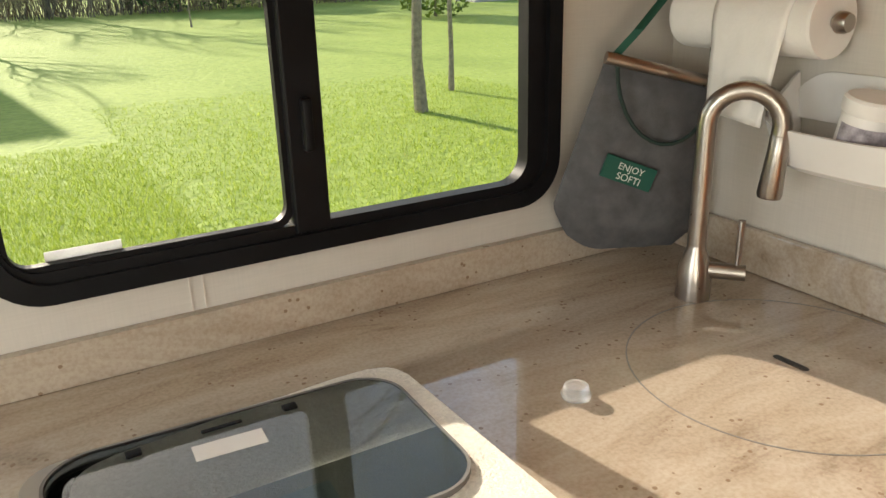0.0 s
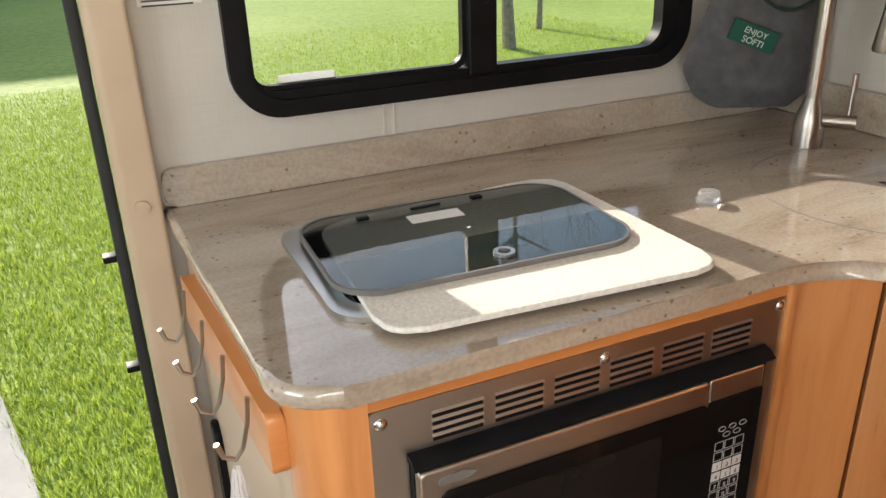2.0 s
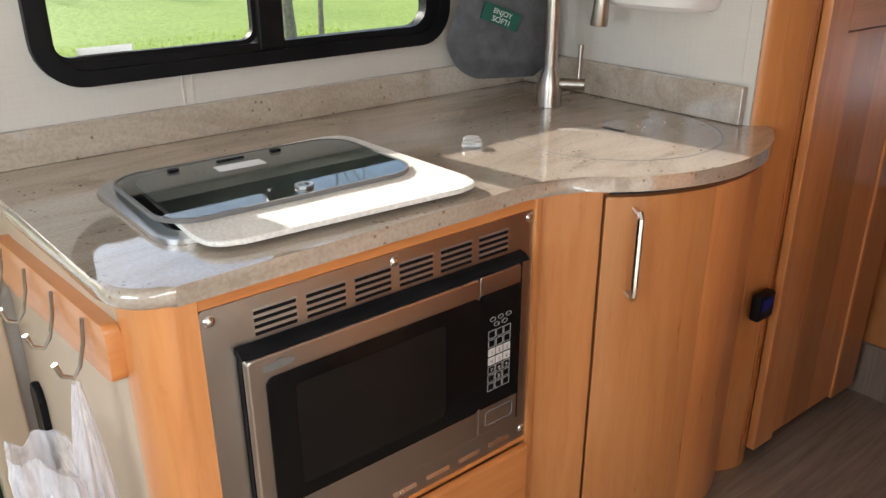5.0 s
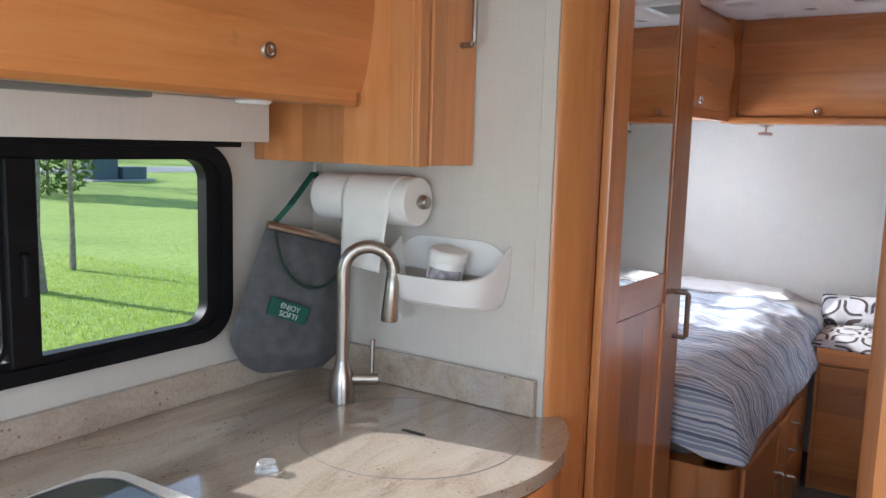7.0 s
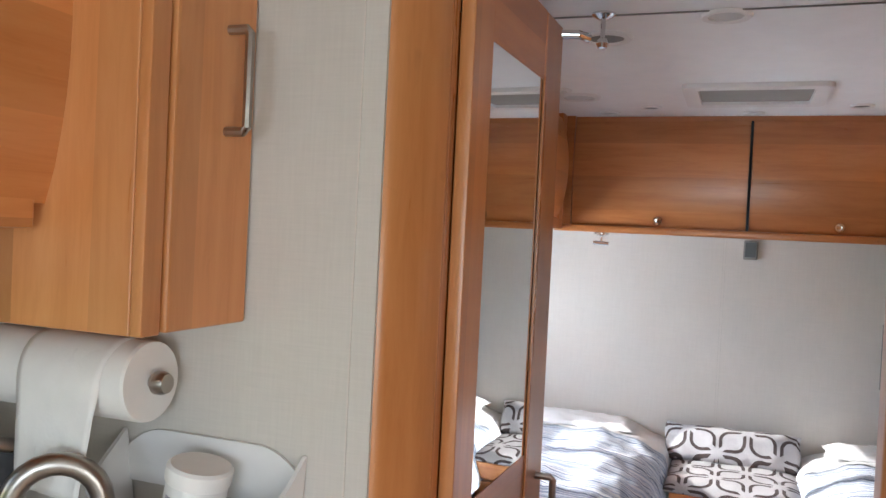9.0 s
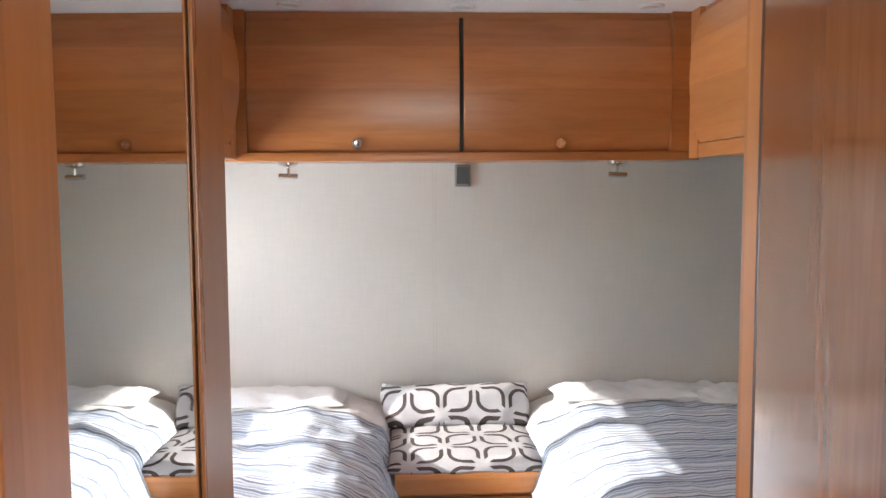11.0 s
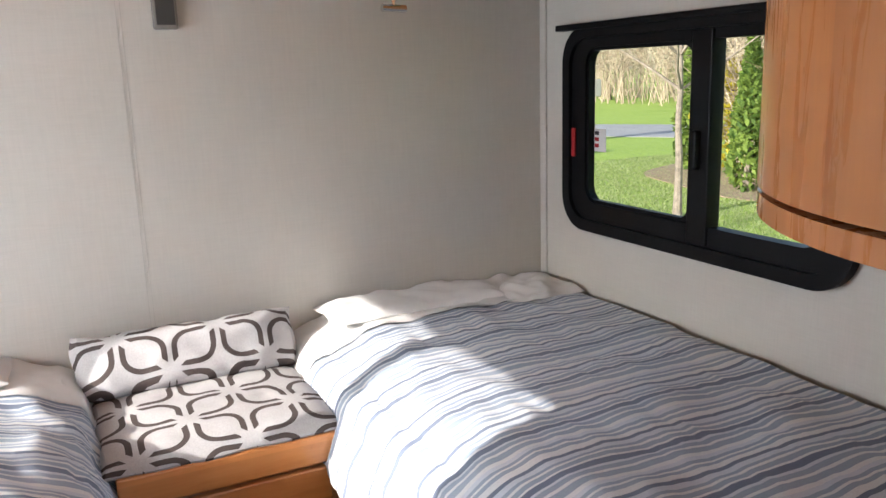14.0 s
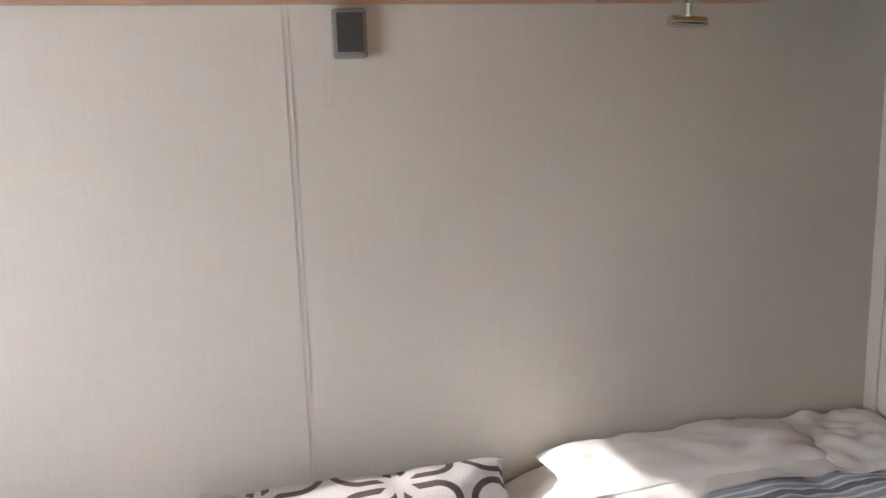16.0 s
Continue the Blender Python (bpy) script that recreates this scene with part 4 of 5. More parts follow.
bb = pillow_mesh(-0.068, 0.068, -0.078, 0.388, 0, 0.09, 4.0, 0.010, 32, 4.4)
bmesh.ops.rotate(bb, verts=bb.verts[:], cent=(0, 0, 0), matrix=Matrix.Rotation(radians(-68), 3, 'Y'))
bmesh.ops.translate(bb, verts=bb.verts[:], vec=(3.566, 0, 0.820))
part("cushion", bb, LOOPS, c2)

# ---- cooktop, tap and small things of the kitchen ----
ck = thing("cooktop", (0.41, 0.88, 0.90), "drop-in cooktop with a smoked glass lid", "cooktop")
part("frame", ring(round_rect(0.153, 0.628, 0.725, 1.055, 0.05, 6), round_rect(0.180, 0.603, 0.752, 1.025, 0.04, 6), 0.9005, 0.908, 'z'), STEEL, ck)
part("well", prism(round_rect(0.179, 0.604, 0.751, 1.026, 0.04, 6), 0.9004, 0.903), BLACK_GLOSS, ck)
LZ = 0.920
lid = part("lid", turned(prism(round_rect(0.173, 0.606, 0.750, 1.032, 0.06, 8), LZ - 0.0055, LZ, 'z', 0.0015), -2, (0.39, 0.89, LZ)), LID, ck, "smoked glass lid")
part("lid_rim", turned(ring(round_rect(0.171, 0.608, 0.748, 1.034, 0.062, 8), round_rect(0.175, 0.604, 0.752, 1.030, 0.058, 8), LZ - 0.0065, LZ + 0.0007, 'z'), -2, (0.39, 0.89, LZ)), GREY_P, lid)
for xx in (0.267, 0.457):
    part("hinge", box(xx, xx + 0.018, 0.994, 1.006, LZ + 0.0002, LZ + 0.005, 0.001), BLACK, lid)
part("vent", box(0.355, 0.405, 1.000, 1.006, LZ + 0.0002, LZ + 0.003, 0.001), BLACK, lid)
part("finger_ring", ring(round_rect(0.385, 0.415, 0.768, 0.798, 0.0149, 8), round_rect(0.391, 0.409, 0.774, 0.792, 0.0089, 8), LZ + 0.0001, LZ + 0.0045, 'z'), STEEL, lid, "steel finger ring")
part("notice", turned(box(0.336, 0.420, 0.943, 0.977, LZ + 0.00015, LZ + 0.0006), -3, (0.378, 0.96, LZ)), PAPER, lid, "small white notice")
part("card", turned(box(0.345, 0.452, 0.804, 0.868, LZ - 0.0064, LZ - 0.0059), -2, (0.397, 0.836, LZ)), plain("pale_blue_card", (0.55, 0.64, 0.66), 0.4), lid, "pale blue card")
hinge_line = Vector((0.39, 1.03, LZ))
lid.matrix_basis = Matrix.Translation(hinge_line) @ Matrix.Rotation(radians(-0.8), 4, 'X') @ Matrix.Translation(-hinge_line)
mt = thing("drying_mat", (0.42, 0.82, 0.908), "cream fleecy drying mat slipped under the cooktop lid", "mat")
mb = prism(soft_outline([(0.186, 0.664), (0.648, 0.632), (0.636, 1.045), (0.545, 1.048), (0.205, 1.01)], 0.05, 7), 0.9085, 0.9168, 'z', 0.0035, None, 3)
part("mat", mb, FLEECE, mt)
cp = thing("plug_cap", (0.811, 0.855, 0.90), "small clear plastic cap on the counter", "cap")
CLEAR = glass_mat("clear_plastic", (0.95, 0.95, 0.95), 0.15)
CLEAR.node_tree.nodes["Principled BSDF"].inputs["IOR"].default_value = 1.4
CLEAR.node_tree.nodes["Principled BSDF"].inputs["Transmission Weight"].default_value = 0.8
part("cap", lathe([(0.0, 0.9005), (0.020, 0.9005), (0.021, 0.905), (0.018, 0.908), (0.017, 0.916), (0.015, 0.918), (0.0, 0.918)], (0.811, 0.855, 0), 'z', 28), CLEAR, cp)
# sink cover set into the counter, outlined by its joint
sk = thing("sink_cover", (1.12, 0.77, 0.90), "round counter-matched sink cover with a finger slot", "sink cover")
part("joint", ring(arc(1.118, 0.766, 0.2235, 0, 357, 64), arc(1.118, 0.766, 0.2213, 0, 357, 64), 0.8995, 0.9004, 'z'), GREY_P, sk)
part("finger_slot", turned(prism(round_rect(1.095, 1.151, 0.758, 0.770, 0.0058, 5), 0.8995, 0.9007), -88, (1.123, 0.764, 0.9)), RUBBER, sk, "dark finger slot")

fa = thing("tap", (1.182, 1.006, 0.90), "brushed nickel gooseneck kitchen tap with a side lever", "tap")
fx, fy = 1.182, 1.006
fd = Vector((0.62, -0.78, 0)).normalized()
part("base", lathe([(0.0, 0.9005), (0.028, 0.9005), (0.028, 0.935), (0.0265, 0.955), (0.017, 0.985), (0.0145, 0.995)], (fx, fy, 0), 'z', 28), NICKEL, fa)
pts = [Vector((fx, fy, 0.985)), Vector((fx, fy, 1.08)), Vector((fx, fy, 1.17))]
for i in range(13):
    a = radians(180 - 192 * i / 12)
    pts.append(Vector((fx, fy, 1.195)) + fd * (0.055 + 0.055 * math.cos(a)) + Vector((0, 0, 0.055 * math.sin(a))))
part("spout", tube(pts, 0.0150, 16), NICKEL, fa)
end = pts[-1]
dn = (pts[-1] - pts[-2]).normalized()
part("spray_head", tube([end, end + dn * 0.002, end + dn * 0.03, end + dn * 0.095, end + dn * 0.10], [0.0142, 0.0152, 0.0158, 0.0195, 0.018], 18), NICKEL, fa)
lv = Vector((fx, fy, 0.952))
part("lever_body", tube([lv + fd * 0.015, lv + fd * 0.080], 0.0135, 16), NICKEL, fa)
part("lever", tube([lv + fd * 0.066 + Vector((0, 0, 0.008)), lv + fd * 0.067 + Vector((0, 0, 0.09))], [0.0045, 0.006], 10), NICKEL, fa)

tw = thing("paper_towel_roll", (1.295, 1.03, 1.30), "white paper towel roll with a loose sheet hanging down", "paper towel")
tc = Vector((1.303, 0, 1.348))
roll = lathe([(0.020, 0.895), (0.0535, 0.895), (0.055, 0.90), (0.0552, 1.165), (0.0535, 1.17), (0.020, 1.17)], (tc.x, 0, tc.z), 'y', 40)
part("roll", roll, PAPER, tw)
sheet = bmesh.new()
rows = []
for i in range(22):
    u = i / 21
    if u < 0.35:
        a = radians(70 + 110 * u / 0.35)
        px, pz = tc.x + 0.0565 * math.cos(a), tc.z + 0.0565 * math.sin(a)
    else:
        k = (u - 0.35) / 0.65
        px, pz = tc.x - 0.0565 - 0.004 * math.sin(k * 2.2), tc.z - 0.155 * k
    w0 = 0.925 + 0.012 * u + (0.02 * u * u)
    w1 = 1.075 - 0.01 * u
    rows.append([sheet.verts.new((px + 0.004 * noise.noise((j * 0.7, i * 0.3, 1)), w0 + (w1 - w0) * j / 12, pz + 0.012 * u * (j / 12 - 0.4))) for j in range(13)])
for a, b in zip(rows, rows[1:]):
    for j in range(12):
        sheet.faces.new((a[j], a[j + 1], b[j + 1], b[j]))
so = part("loose_sheet", sheet, PAPER, tw)
mod = so.modifiers.new("thickness", 'SOLIDIFY')
mod.thickness = 0.0006
th = thing("towel_holder", (1.30, 1.05, 1.35), "chrome under-cabinet paper towel holder", "towel holder")
part("bar", tube([(tc.x, 0.880, tc.z), (tc.x, 1.195, tc.z)], 0.009, 12), CHROME, th)
part("end_knob", lathe([(0.0, 0.868), (0.013, 0.869), (0.016, 0.876), (0.016, 0.886), (0.010, 0.893)], (tc.x, 0, tc.z), 'y', 20), NICKEL, th)
part("arm", box(tc.x - 0.010, tc.x + 0.010, 1.188, 1.194, tc.z - 0.01, 1.4298, 0.002), CHROME, th)
part("mount", box(tc.x - 0.02, tc.x + 0.02, 1.17, 1.21, 1.424, 1.4302, 0.001), CHROME, th)

# cloth bag hung in the corner
bg = thing("tote_bag", (1.18, 1.17, 0.95), "grey canvas tote bag with green straps hanging in the corner", "bag")
L, R = Vector((1.035, 1.235, 0)), Vector((1.302, 1.105, 0))
sd = (R - L).normalized()
nb = Vector((-sd.y, sd.x, 0))
if nb.y > 0:
    nb = -nb


def bp(s, z, d=0.0):
    q = L + sd * s + nb * d
    return Vector((q.x, q.y, z))


bag = bmesh.new()
nr, nc = 26, 18
frt, bck = [], []
for i in range(nr + 1):
    v = i / nr
    z = 0.942 + v * 0.345
    s0 = 0.0 + 0.105 * v + 0.045 * max(0, 0.18 - v) / 0.18 * (1 - v)
    s1 = 0.292 - 0.010 * v - 0.05 * max(0, 0.12 - v) / 0.12
    f, b = [], []
    for j in range(nc + 1):
        u = j / nc
        e = (1 - (2 * u - 1) ** 4) * (1 - v ** 3) * min(1, 0.15 + v * 6)
        s = s0 + (s1 - s0) * u
        zz = z - 0.045 * v ** 2 * u + 0.03 * (1 - v) * (1 - min(1, u * 3)) ** 2
        d = 0.028 * e + 0.006 * noise.noise((u * 3, v * 5, 1)) + 0.003 * noise.noise((u * 9, v * 12, 4))
        f.append(bag.verts.new(bp(s, zz, d)))
        b.append(f[-1] if j in (0, nc) or i == 0 else bag.verts.new(bp(s, zz, -0.012 * e)))
    frt.append(f)
    bck.append(b)
for i in range(nr):
    for j in range(nc):
        bag.faces.new((frt[i][j], frt[i][j + 1], frt[i + 1][j + 1], frt[i + 1][j]))
        q = []
        for vv in (bck[i][j], bck[i + 1][j], bck[i + 1][j + 1], bck[i][j + 1]):
            if vv not in q:
                q.append(vv)
        if len(q) > 2 and not bag.faces.get(q):
            bag.faces.new(q)
part("body", bag, BAG, bg)


def strap(points, w, material, name, lab=""):
    own = bmesh.new()
    rows = [[own.verts.new(Vector(p) + Vector((0, 0, 0)) + k * (sd * w * 0.5)) for k in (-1, 1)] for p in points]
    for a, b in zip(rows, rows[1:]):
        own.faces.new((a[0], a[1], b[1], b[0]))
    o = part(name, own, material, bg, lab)
    mo = o.modifiers.new("thickness", 'SOLIDIFY')
    mo.thickness = 0.002
    return o


hook = Vector((1.281, 1.188, 1.402))
strap([bp(0.105, 1.28, 0.02), bp(0.155, 1.33, 0.012), hook + Vector((-0.012, 0.0, -0.012)), hook], 0.018, GREEN, "strap", "dark green strap")
strap([hook, hook + Vector((0.008, -0.012, -0.03)), bp(0.285, 1.30, 0.014), bp(0.285, 1.24, 0.02)], 0.014, GREEN, "strap", "dark green strap")
loop = [bp(0.115 + 0.165 * (0.5 - 0.5 * math.cos(math.pi * i / 14)), 1.278 - 0.045 * i / 14 - 0.115 * math.sin(math.pi * i / 14), 0.036) for i in range(15)]
part("handle_loop", tube(loop, 0.0035, 8), plain("black_green_cord", (0.012, 0.03, 0.024), 0.8), bg)
part("top_bar", tube([bp(0.095, 1.290, 0.035), bp(0.295, 1.238, 0.035)], 0.0105, 14), NICKEL, bg, "metal tube through the bag's mouth")
tagc = [bp(0.093, 1.090, 0.0365), bp(0.180, 1.056, 0.0385), bp(0.194, 1.094, 0.0375), bp(0.107, 1.128, 0.0355)]
tb = bmesh.new()
fr = [tb.verts.new(p) for p in tagc]
bk = [tb.verts.new(p - nb * 0.006) for p in tagc]
tb.faces.new(fr)
tb.faces.new(bk[::-1])
for i in range(4):
    tb.faces.new((fr[i], fr[(i + 1) % 4], bk[(i + 1) % 4], bk[i]))
lb2 = part("label_patch", tb, plain("green_patch", (0.0, 0.075, 0.05), 0.7), bg, "dark green woven label")


def lettering(body, size, m, material, name, parent):
    """Words as a mesh part, standing in the pose m."""
    cu = bpy.data.curves.new(name, 'FONT')
    cu.body, cu.size, cu.extrude = body, size, 0.0002
    cu.align_x = 'CENTER'
    tmp = bpy.data.objects.new(name, cu)
    scene.collection.objects.link(tmp)
    me = bpy.data.meshes.new_from_object(tmp.evaluated_get(bpy.context.evaluated_depsgraph_get()))
    bpy.data.objects.remove(tmp)
    bpy.data.curves.remove(cu)
    own = bmesh.new()
    own.from_mesh(me)
    bpy.data.meshes.remove(me)
    own.transform(m)
    return part(name, own, material, parent, "", False)


PRINT_W = plain("white_print", (0.62, 0.66, 0.62), 0.7)
PRINT_D = plain("dark_print", (0.05, 0.04, 0.04), 0.7)
zax = nb.normalized()
xa = (sd * 0.93 + Vector((0, 0, -0.365))).normalized()
ya = zax.cross(xa).normalized()
base_m = Matrix(((xa.x, ya.x, zax.x, 0), (xa.y, ya.y, zax.y, 0), (xa.z, ya.z, zax.z, 0), (0, 0, 0, 1)))
for word, s, z, sz in (("ENJOY", 0.145, 1.094, 0.0165), ("SOFTI", 0.140, 1.077, 0.0175)):
    lettering(word, sz, Matrix.Translation(bp(s, z, 0.0395)) @ base_m, PRINT_W, "lettering", lb2)

# wall bin with a jar
sh = thing("wall_bin", (1.32, 0.84, 1.12), "white plastic bin on the wall above the sink", "bin")


def dee(y0, y1, depth, n=22):
    pts = []
    for i in range(n + 1):
        a = math.pi * i / n
        pts.append(((y0 + y1) / 2 + (y1 - y0) / 2 * math.copysign(abs(math.cos(a)) ** 0.6, math.cos(a)), depth * math.sin(a) ** 0.55))
    return pts


bn = bmesh.new()
WX = 1.3625
lev = [(0.715, 0.955, 0.085, 1.125, 0), (0.705, 0.968, 0.10, 1.135, 0), (0.692, 0.985, 0.118, 1.185, 0), (0.688, 0.99, 0.12, 1.192, 1), (0.694, 0.984, 0.114, 1.192, 1), (0.712, 0.965, 0.094, 1.14, 0)]
rws = []
for y0, y1, dep, z, hi in lev:
    o = dee(y0, y1, dep)
    rws.append([bn.verts.new((WX - d, y, z + (0.07 * (1 - d / 0.12) ** 1.5 if hi else 0.0))) for y, d in o])
for a, b in zip(rws, rws[1:]):
    for i in range(len(a) - 1):
        bn.faces.new((a[i], a[i + 1], b[i + 1], b[i]))
bn.faces.new(rws[0][::-1])
bn.faces.new(rws[-1])
part("bin", bn, WHITE_P, sh)
part("back_plate", prism(soft_outline([(0.69, 1.19), (0.988, 1.19), (0.985, 1.235), (0.94, 1.268), (0.74, 1.268), (0.692, 1.235)], 0.03, 5), 1.358, 1.3632, 'x'), WHITE_P, sh)
jr = thing("jar", (1.305, 0.815, 1.14), "white lidded plastic jar lying in the bin", "jar")
jb = part("jar", turned(lathe([(0.0, 0.0), (0.036, 0.0), (0.04, 0.004), (0.04, 0.07), (0.038, 0.075)], (1.302, 0.818, 1.155), 'z', 26), 10, (1.302, 0.818, 1.2), 'X'), WHITE_P, jr)
part("lid", turned(lathe([(0.0415, 0.072), (0.043, 0.075), (0.043, 0.092), (0.039, 0.096), (0.0, 0.096)], (1.302, 0.818, 1.155), 'z', 26), 10, (1.302, 0.818, 1.2), 'X'), PAPER, jb)
lab = bmesh.new()
lr = [[lab.verts.new((1.302 + 0.0408 * math.cos(radians(a)), 0.818 + 0.0408 * math.sin(radians(a)), 1.155 + h)) for a in range(150, 271, 12)] for h in (0.022, 0.058)]
for i in range(len(lr[0]) - 1):
    lab.faces.new((lr[0][i], lr[0][i + 1], lr[1][i + 1], lr[1][i]))
part("label", turned(lab, 10, (1.302, 0.818, 1.2), 'X'), plain("jar_label", (0.35, 0.32, 0.36), 0.5, vary=0.5, scale=60), jb)

# built-in microwave
mw = thing("microwave", (0.445, 0.64, 0.378), "stainless built-in microwave with dark glass and keypad", "microwave")
part("trim", ring(round_rect(0.145, 0.747, 0.376, 0.838, 0.006, 3), round_rect(0.188, 0.714, 0.437, 0.764, 0.004, 3), 0.6125, 0.622), STEEL, mw)
part("body", box(0.189, 0.713, 0.602, 0.66, 0.438, 0.763), BLACK, mw)
# Black strip shaped in for the shaded gap between trim and door.
part("visor", prism([(0.6125, 0.772), (0.600, 0.770), (0.588, 0.7615), (0.6125, 0.7615)], 0.186, 0.716, 'x'), BLACK, mw)
md = part("door", prism(round_rect(0.189, 0.600, 0.452, 0.760, 0.006, 3), 0.5840, 0.60, 'y', 0.003), STEEL, mw)
part("window", prism(round_rect(0.213, 0.6005, 0.508, 0.727, 0.012, 5), 0.5815, 0.5845, 'y', 0.0008), BLACK_GLOSS, md, "dark glass window")
part("window_mesh", prism(round_rect(0.256, 0.525, 0.532, 0.703, 0.005, 3), 0.5808, 0.5818, 'y'), plain("dark_mesh", (0.011, 0.010, 0.009), 0.25, spec=0.2), md)
part("badge", prism(soft_outline([(0.212, 0.737), (0.252, 0.737), (0.262, 0.744), (0.24, 0.751), (0.212, 0.746)], 0.004, 3), 0.5830, 0.5845, 'y'), GREY_P, md, "small dark maker's badge")
cpn = part("control_panel", prism(round_rect(0.602, 0.694, 0.452, 0.760, 0.004, 3), 0.5860, 0.60, 'y', 0.002), STEEL, mw)
part("keypad", prism(round_rect(0.6025, 0.6935, 0.508, 0.727, 0.003, 3), 0.5835, 0.5865, 'y'), BLACK_GLOSS, cpn, "black glossy keypad")
part("release", ring(round_rect(0.618, 0.684, 0.466, 0.496, 0.006, 4), round_rect(0.6195, 0.6825, 0.4675, 0.4945, 0.005, 4), 0.5848, 0.5862), GREY_P, cpn)
KEYC = plain("keypad_print", (0.42, 0.41, 0.39), 0.6)
for i, (cx, cz) in enumerate(((0.629, 0.678), (0.647, 0.678), (0.665, 0.678), (0.638, 0.667), (0.656, 0.667))):
    part("key_ring", ring([(cx + 0.0065 * math.cos(a * 0.5236), cz + 0.0042 * math.sin(a * 0.5236)) for a in range(12)], [(cx + 0.0057 * math.cos(a * 0.5236), cz + 0.0034 * math.sin(a * 0.5236)) for a in range(12)], 0.5828, 0.5836), KEYC, cpn)
for r in range(7):
    for c in range(3):
        x0, z1 = 0.620 + c * 0.0175, 0.657 - r * 0.0172
        if r in (2, 3):
            part("key", box(x0, x0 + 0.0155, 0.5828, 0.5836, z1 - 0.0145, z1), plain("white_key", (0.55, 0.54, 0.52), 0.6) if (r, c) == (2, 0) else bpy.data.materials["white_key"], cpn)
        else:
            part("key", ring([(x0, z1 - 0.0145), (x0 + 0.0155, z1 - 0.0145), (x0 + 0.0155, z1), (x0, z1)], [(x0 + 0.0007, z1 - 0.0138), (x0 + 0.0148, z1 - 0.0138), (x0 + 0.0148, z1 - 0.0007), (x0 + 0.0007, z1 - 0.0007)], 0.5829, 0.5836), KEYC, cpn)
digits = [("1", 2, 0), ("2", 2, 1), ("3", 2, 2), ("4", 3, 0), ("5", 3, 1), ("6", 3, 2), ("7", 4, 0), ("8", 4, 1), ("9", 4, 2), ("0", 5, 1)]
for ch, r, c in digits:
    m = Matrix.Translation((0.620 + c * 0.0175 + 0.0078, 0.5824, 0.657 - r * 0.0172 - 0.0115)) @ pose(0, 0, 0, 90, 0, 0)
    lettering(ch, 0.010, m, PRINT_D if r in (2, 3) else KEYC, "digit", cpn)
for k in range(6):
    x0 = 0.218 + k * 0.0805
    for j in range(4):
        zz = 0.782 + j * 0.0105
        part("louvre", prism([(0.6100, zz + 0.003), (0.6125, zz + 0.0055), (0.6131, zz + 0.0055), (0.6131, zz + 0.002)], x0, x0 + 0.066, 'x'), STEEL, mw)
        part("louvre_slot", box(x0 + 0.001, x0 + 0.065, 0.6116, 0.6124, zz - 0.0035, zz + 0.0018), BLACK, mw)
for k in range(7):
    x0 = 0.215 + k * 0.073
    part("foot_louvre", prism([(0.609, 0.392), (0.6125, 0.3985), (0.613, 0.3985), (0.613, 0.391)], x0, x0 + 0.05, 'x'), STEEL, mw)
for xx, zz in ((0.158, 0.820), (0.736, 0.826), (0.158, 0.392), (0.736, 0.396), (0.452, 0.823), (0.452, 0.390)):
    part("screw", lathe([(0.0, 0.609), (0.004, 0.6095), (0.0075, 0.6115), (0.0085, 0.6127)], (xx, 0, zz), 'y', 14), CHROME, mw)

mw.location += Vector((0, 0.006, 0.014))

# hook board, plastic bag and pull on the end of the cabinet
hb = thing("hook_board", (0.02, 0.91, 0.75), "maple board with four nickel coat hooks", "hook rail")
hboard = prism(soft_outline([(0.692, 0.748), (1.135, 0.748), (1.135, 0.832), (0.692, 0.832)], 0.012, 4), 0.013, 0.0345, 'x', 0.003)
for v in hboard.verts:
    v.co.x += 0.084 * max(0.0, 1.10 - v.co.y)
part("board", hboard, WOOD_H, hb)
for yy in (0.755, 0.865, 0.975, 1.085):
    off = Vector((0.084 * max(0.0, 1.10 - yy), 0, 0))
    h1 = [off + p for p in (Vector((0.010, yy, 0.825)), Vector((0.006, yy, 0.79)), Vector((-0.004, yy, 0.755)), Vector((-0.014, yy, 0.742)), Vector((-0.028, yy, 0.750)), Vector((-0.034, yy, 0.770)))]
    part("hook", tube(h1, [0.0028, 0.0028, 0.003, 0.0034, 0.0034, 0.0042], 10), NICKEL, hb, "brushed nickel hook")
gp = thing("grab_plate", (0.03, 1.17, 0.36), "black oval pull on the cabinet's end panel", "handle")
part("plate", prism(round_rect(1.13, 1.19, 0.33, 0.53, 0.028, 6), 0.022, 0.0348, 'x', 0.004), BLACK, gp)
pb = thing("plastic_bag", (-0.03, 0.755, 0.05), "crumpled clear plastic bag hanging from a hook", "bag")
bagm = bmesh.new()
rws = []
for i in range(34):
    u = i / 33
    z = 0.745 - 0.70 * u
    rad = 0.006 + 0.078 * u ** 0.85
    cx, cy = 0.012 - 0.022 * u, 0.735 - 0.055 * u
    row = []
    for k in range(64):
        a = 2 * math.pi * k / 64
        pleat = 1 + (0.20 * math.sin(a * 9 + 1.5 * u) + 0.12 * math.sin(a * 17 + 3 * u) + 0.25 * noise.noise((math.cos(a) * 2, math.sin(a) * 2, u * 4))) * (0.4 + 0.6 * u)
        row.append(bagm.verts.new((cx + rad * 0.8 * pleat * math.cos(a), cy + rad * 0.7 * pleat * math.sin(a), z)))
    rws.append(row)
for a, b in zip(rws, rws[1:]):
    for k in range(64):
        bagm.faces.new((a[k], a[(k + 1) % 64], b[(k + 1) % 64], b[k]))
part("film", bagm, FILM, pb)
lobe = bmesh.new()
rws = []
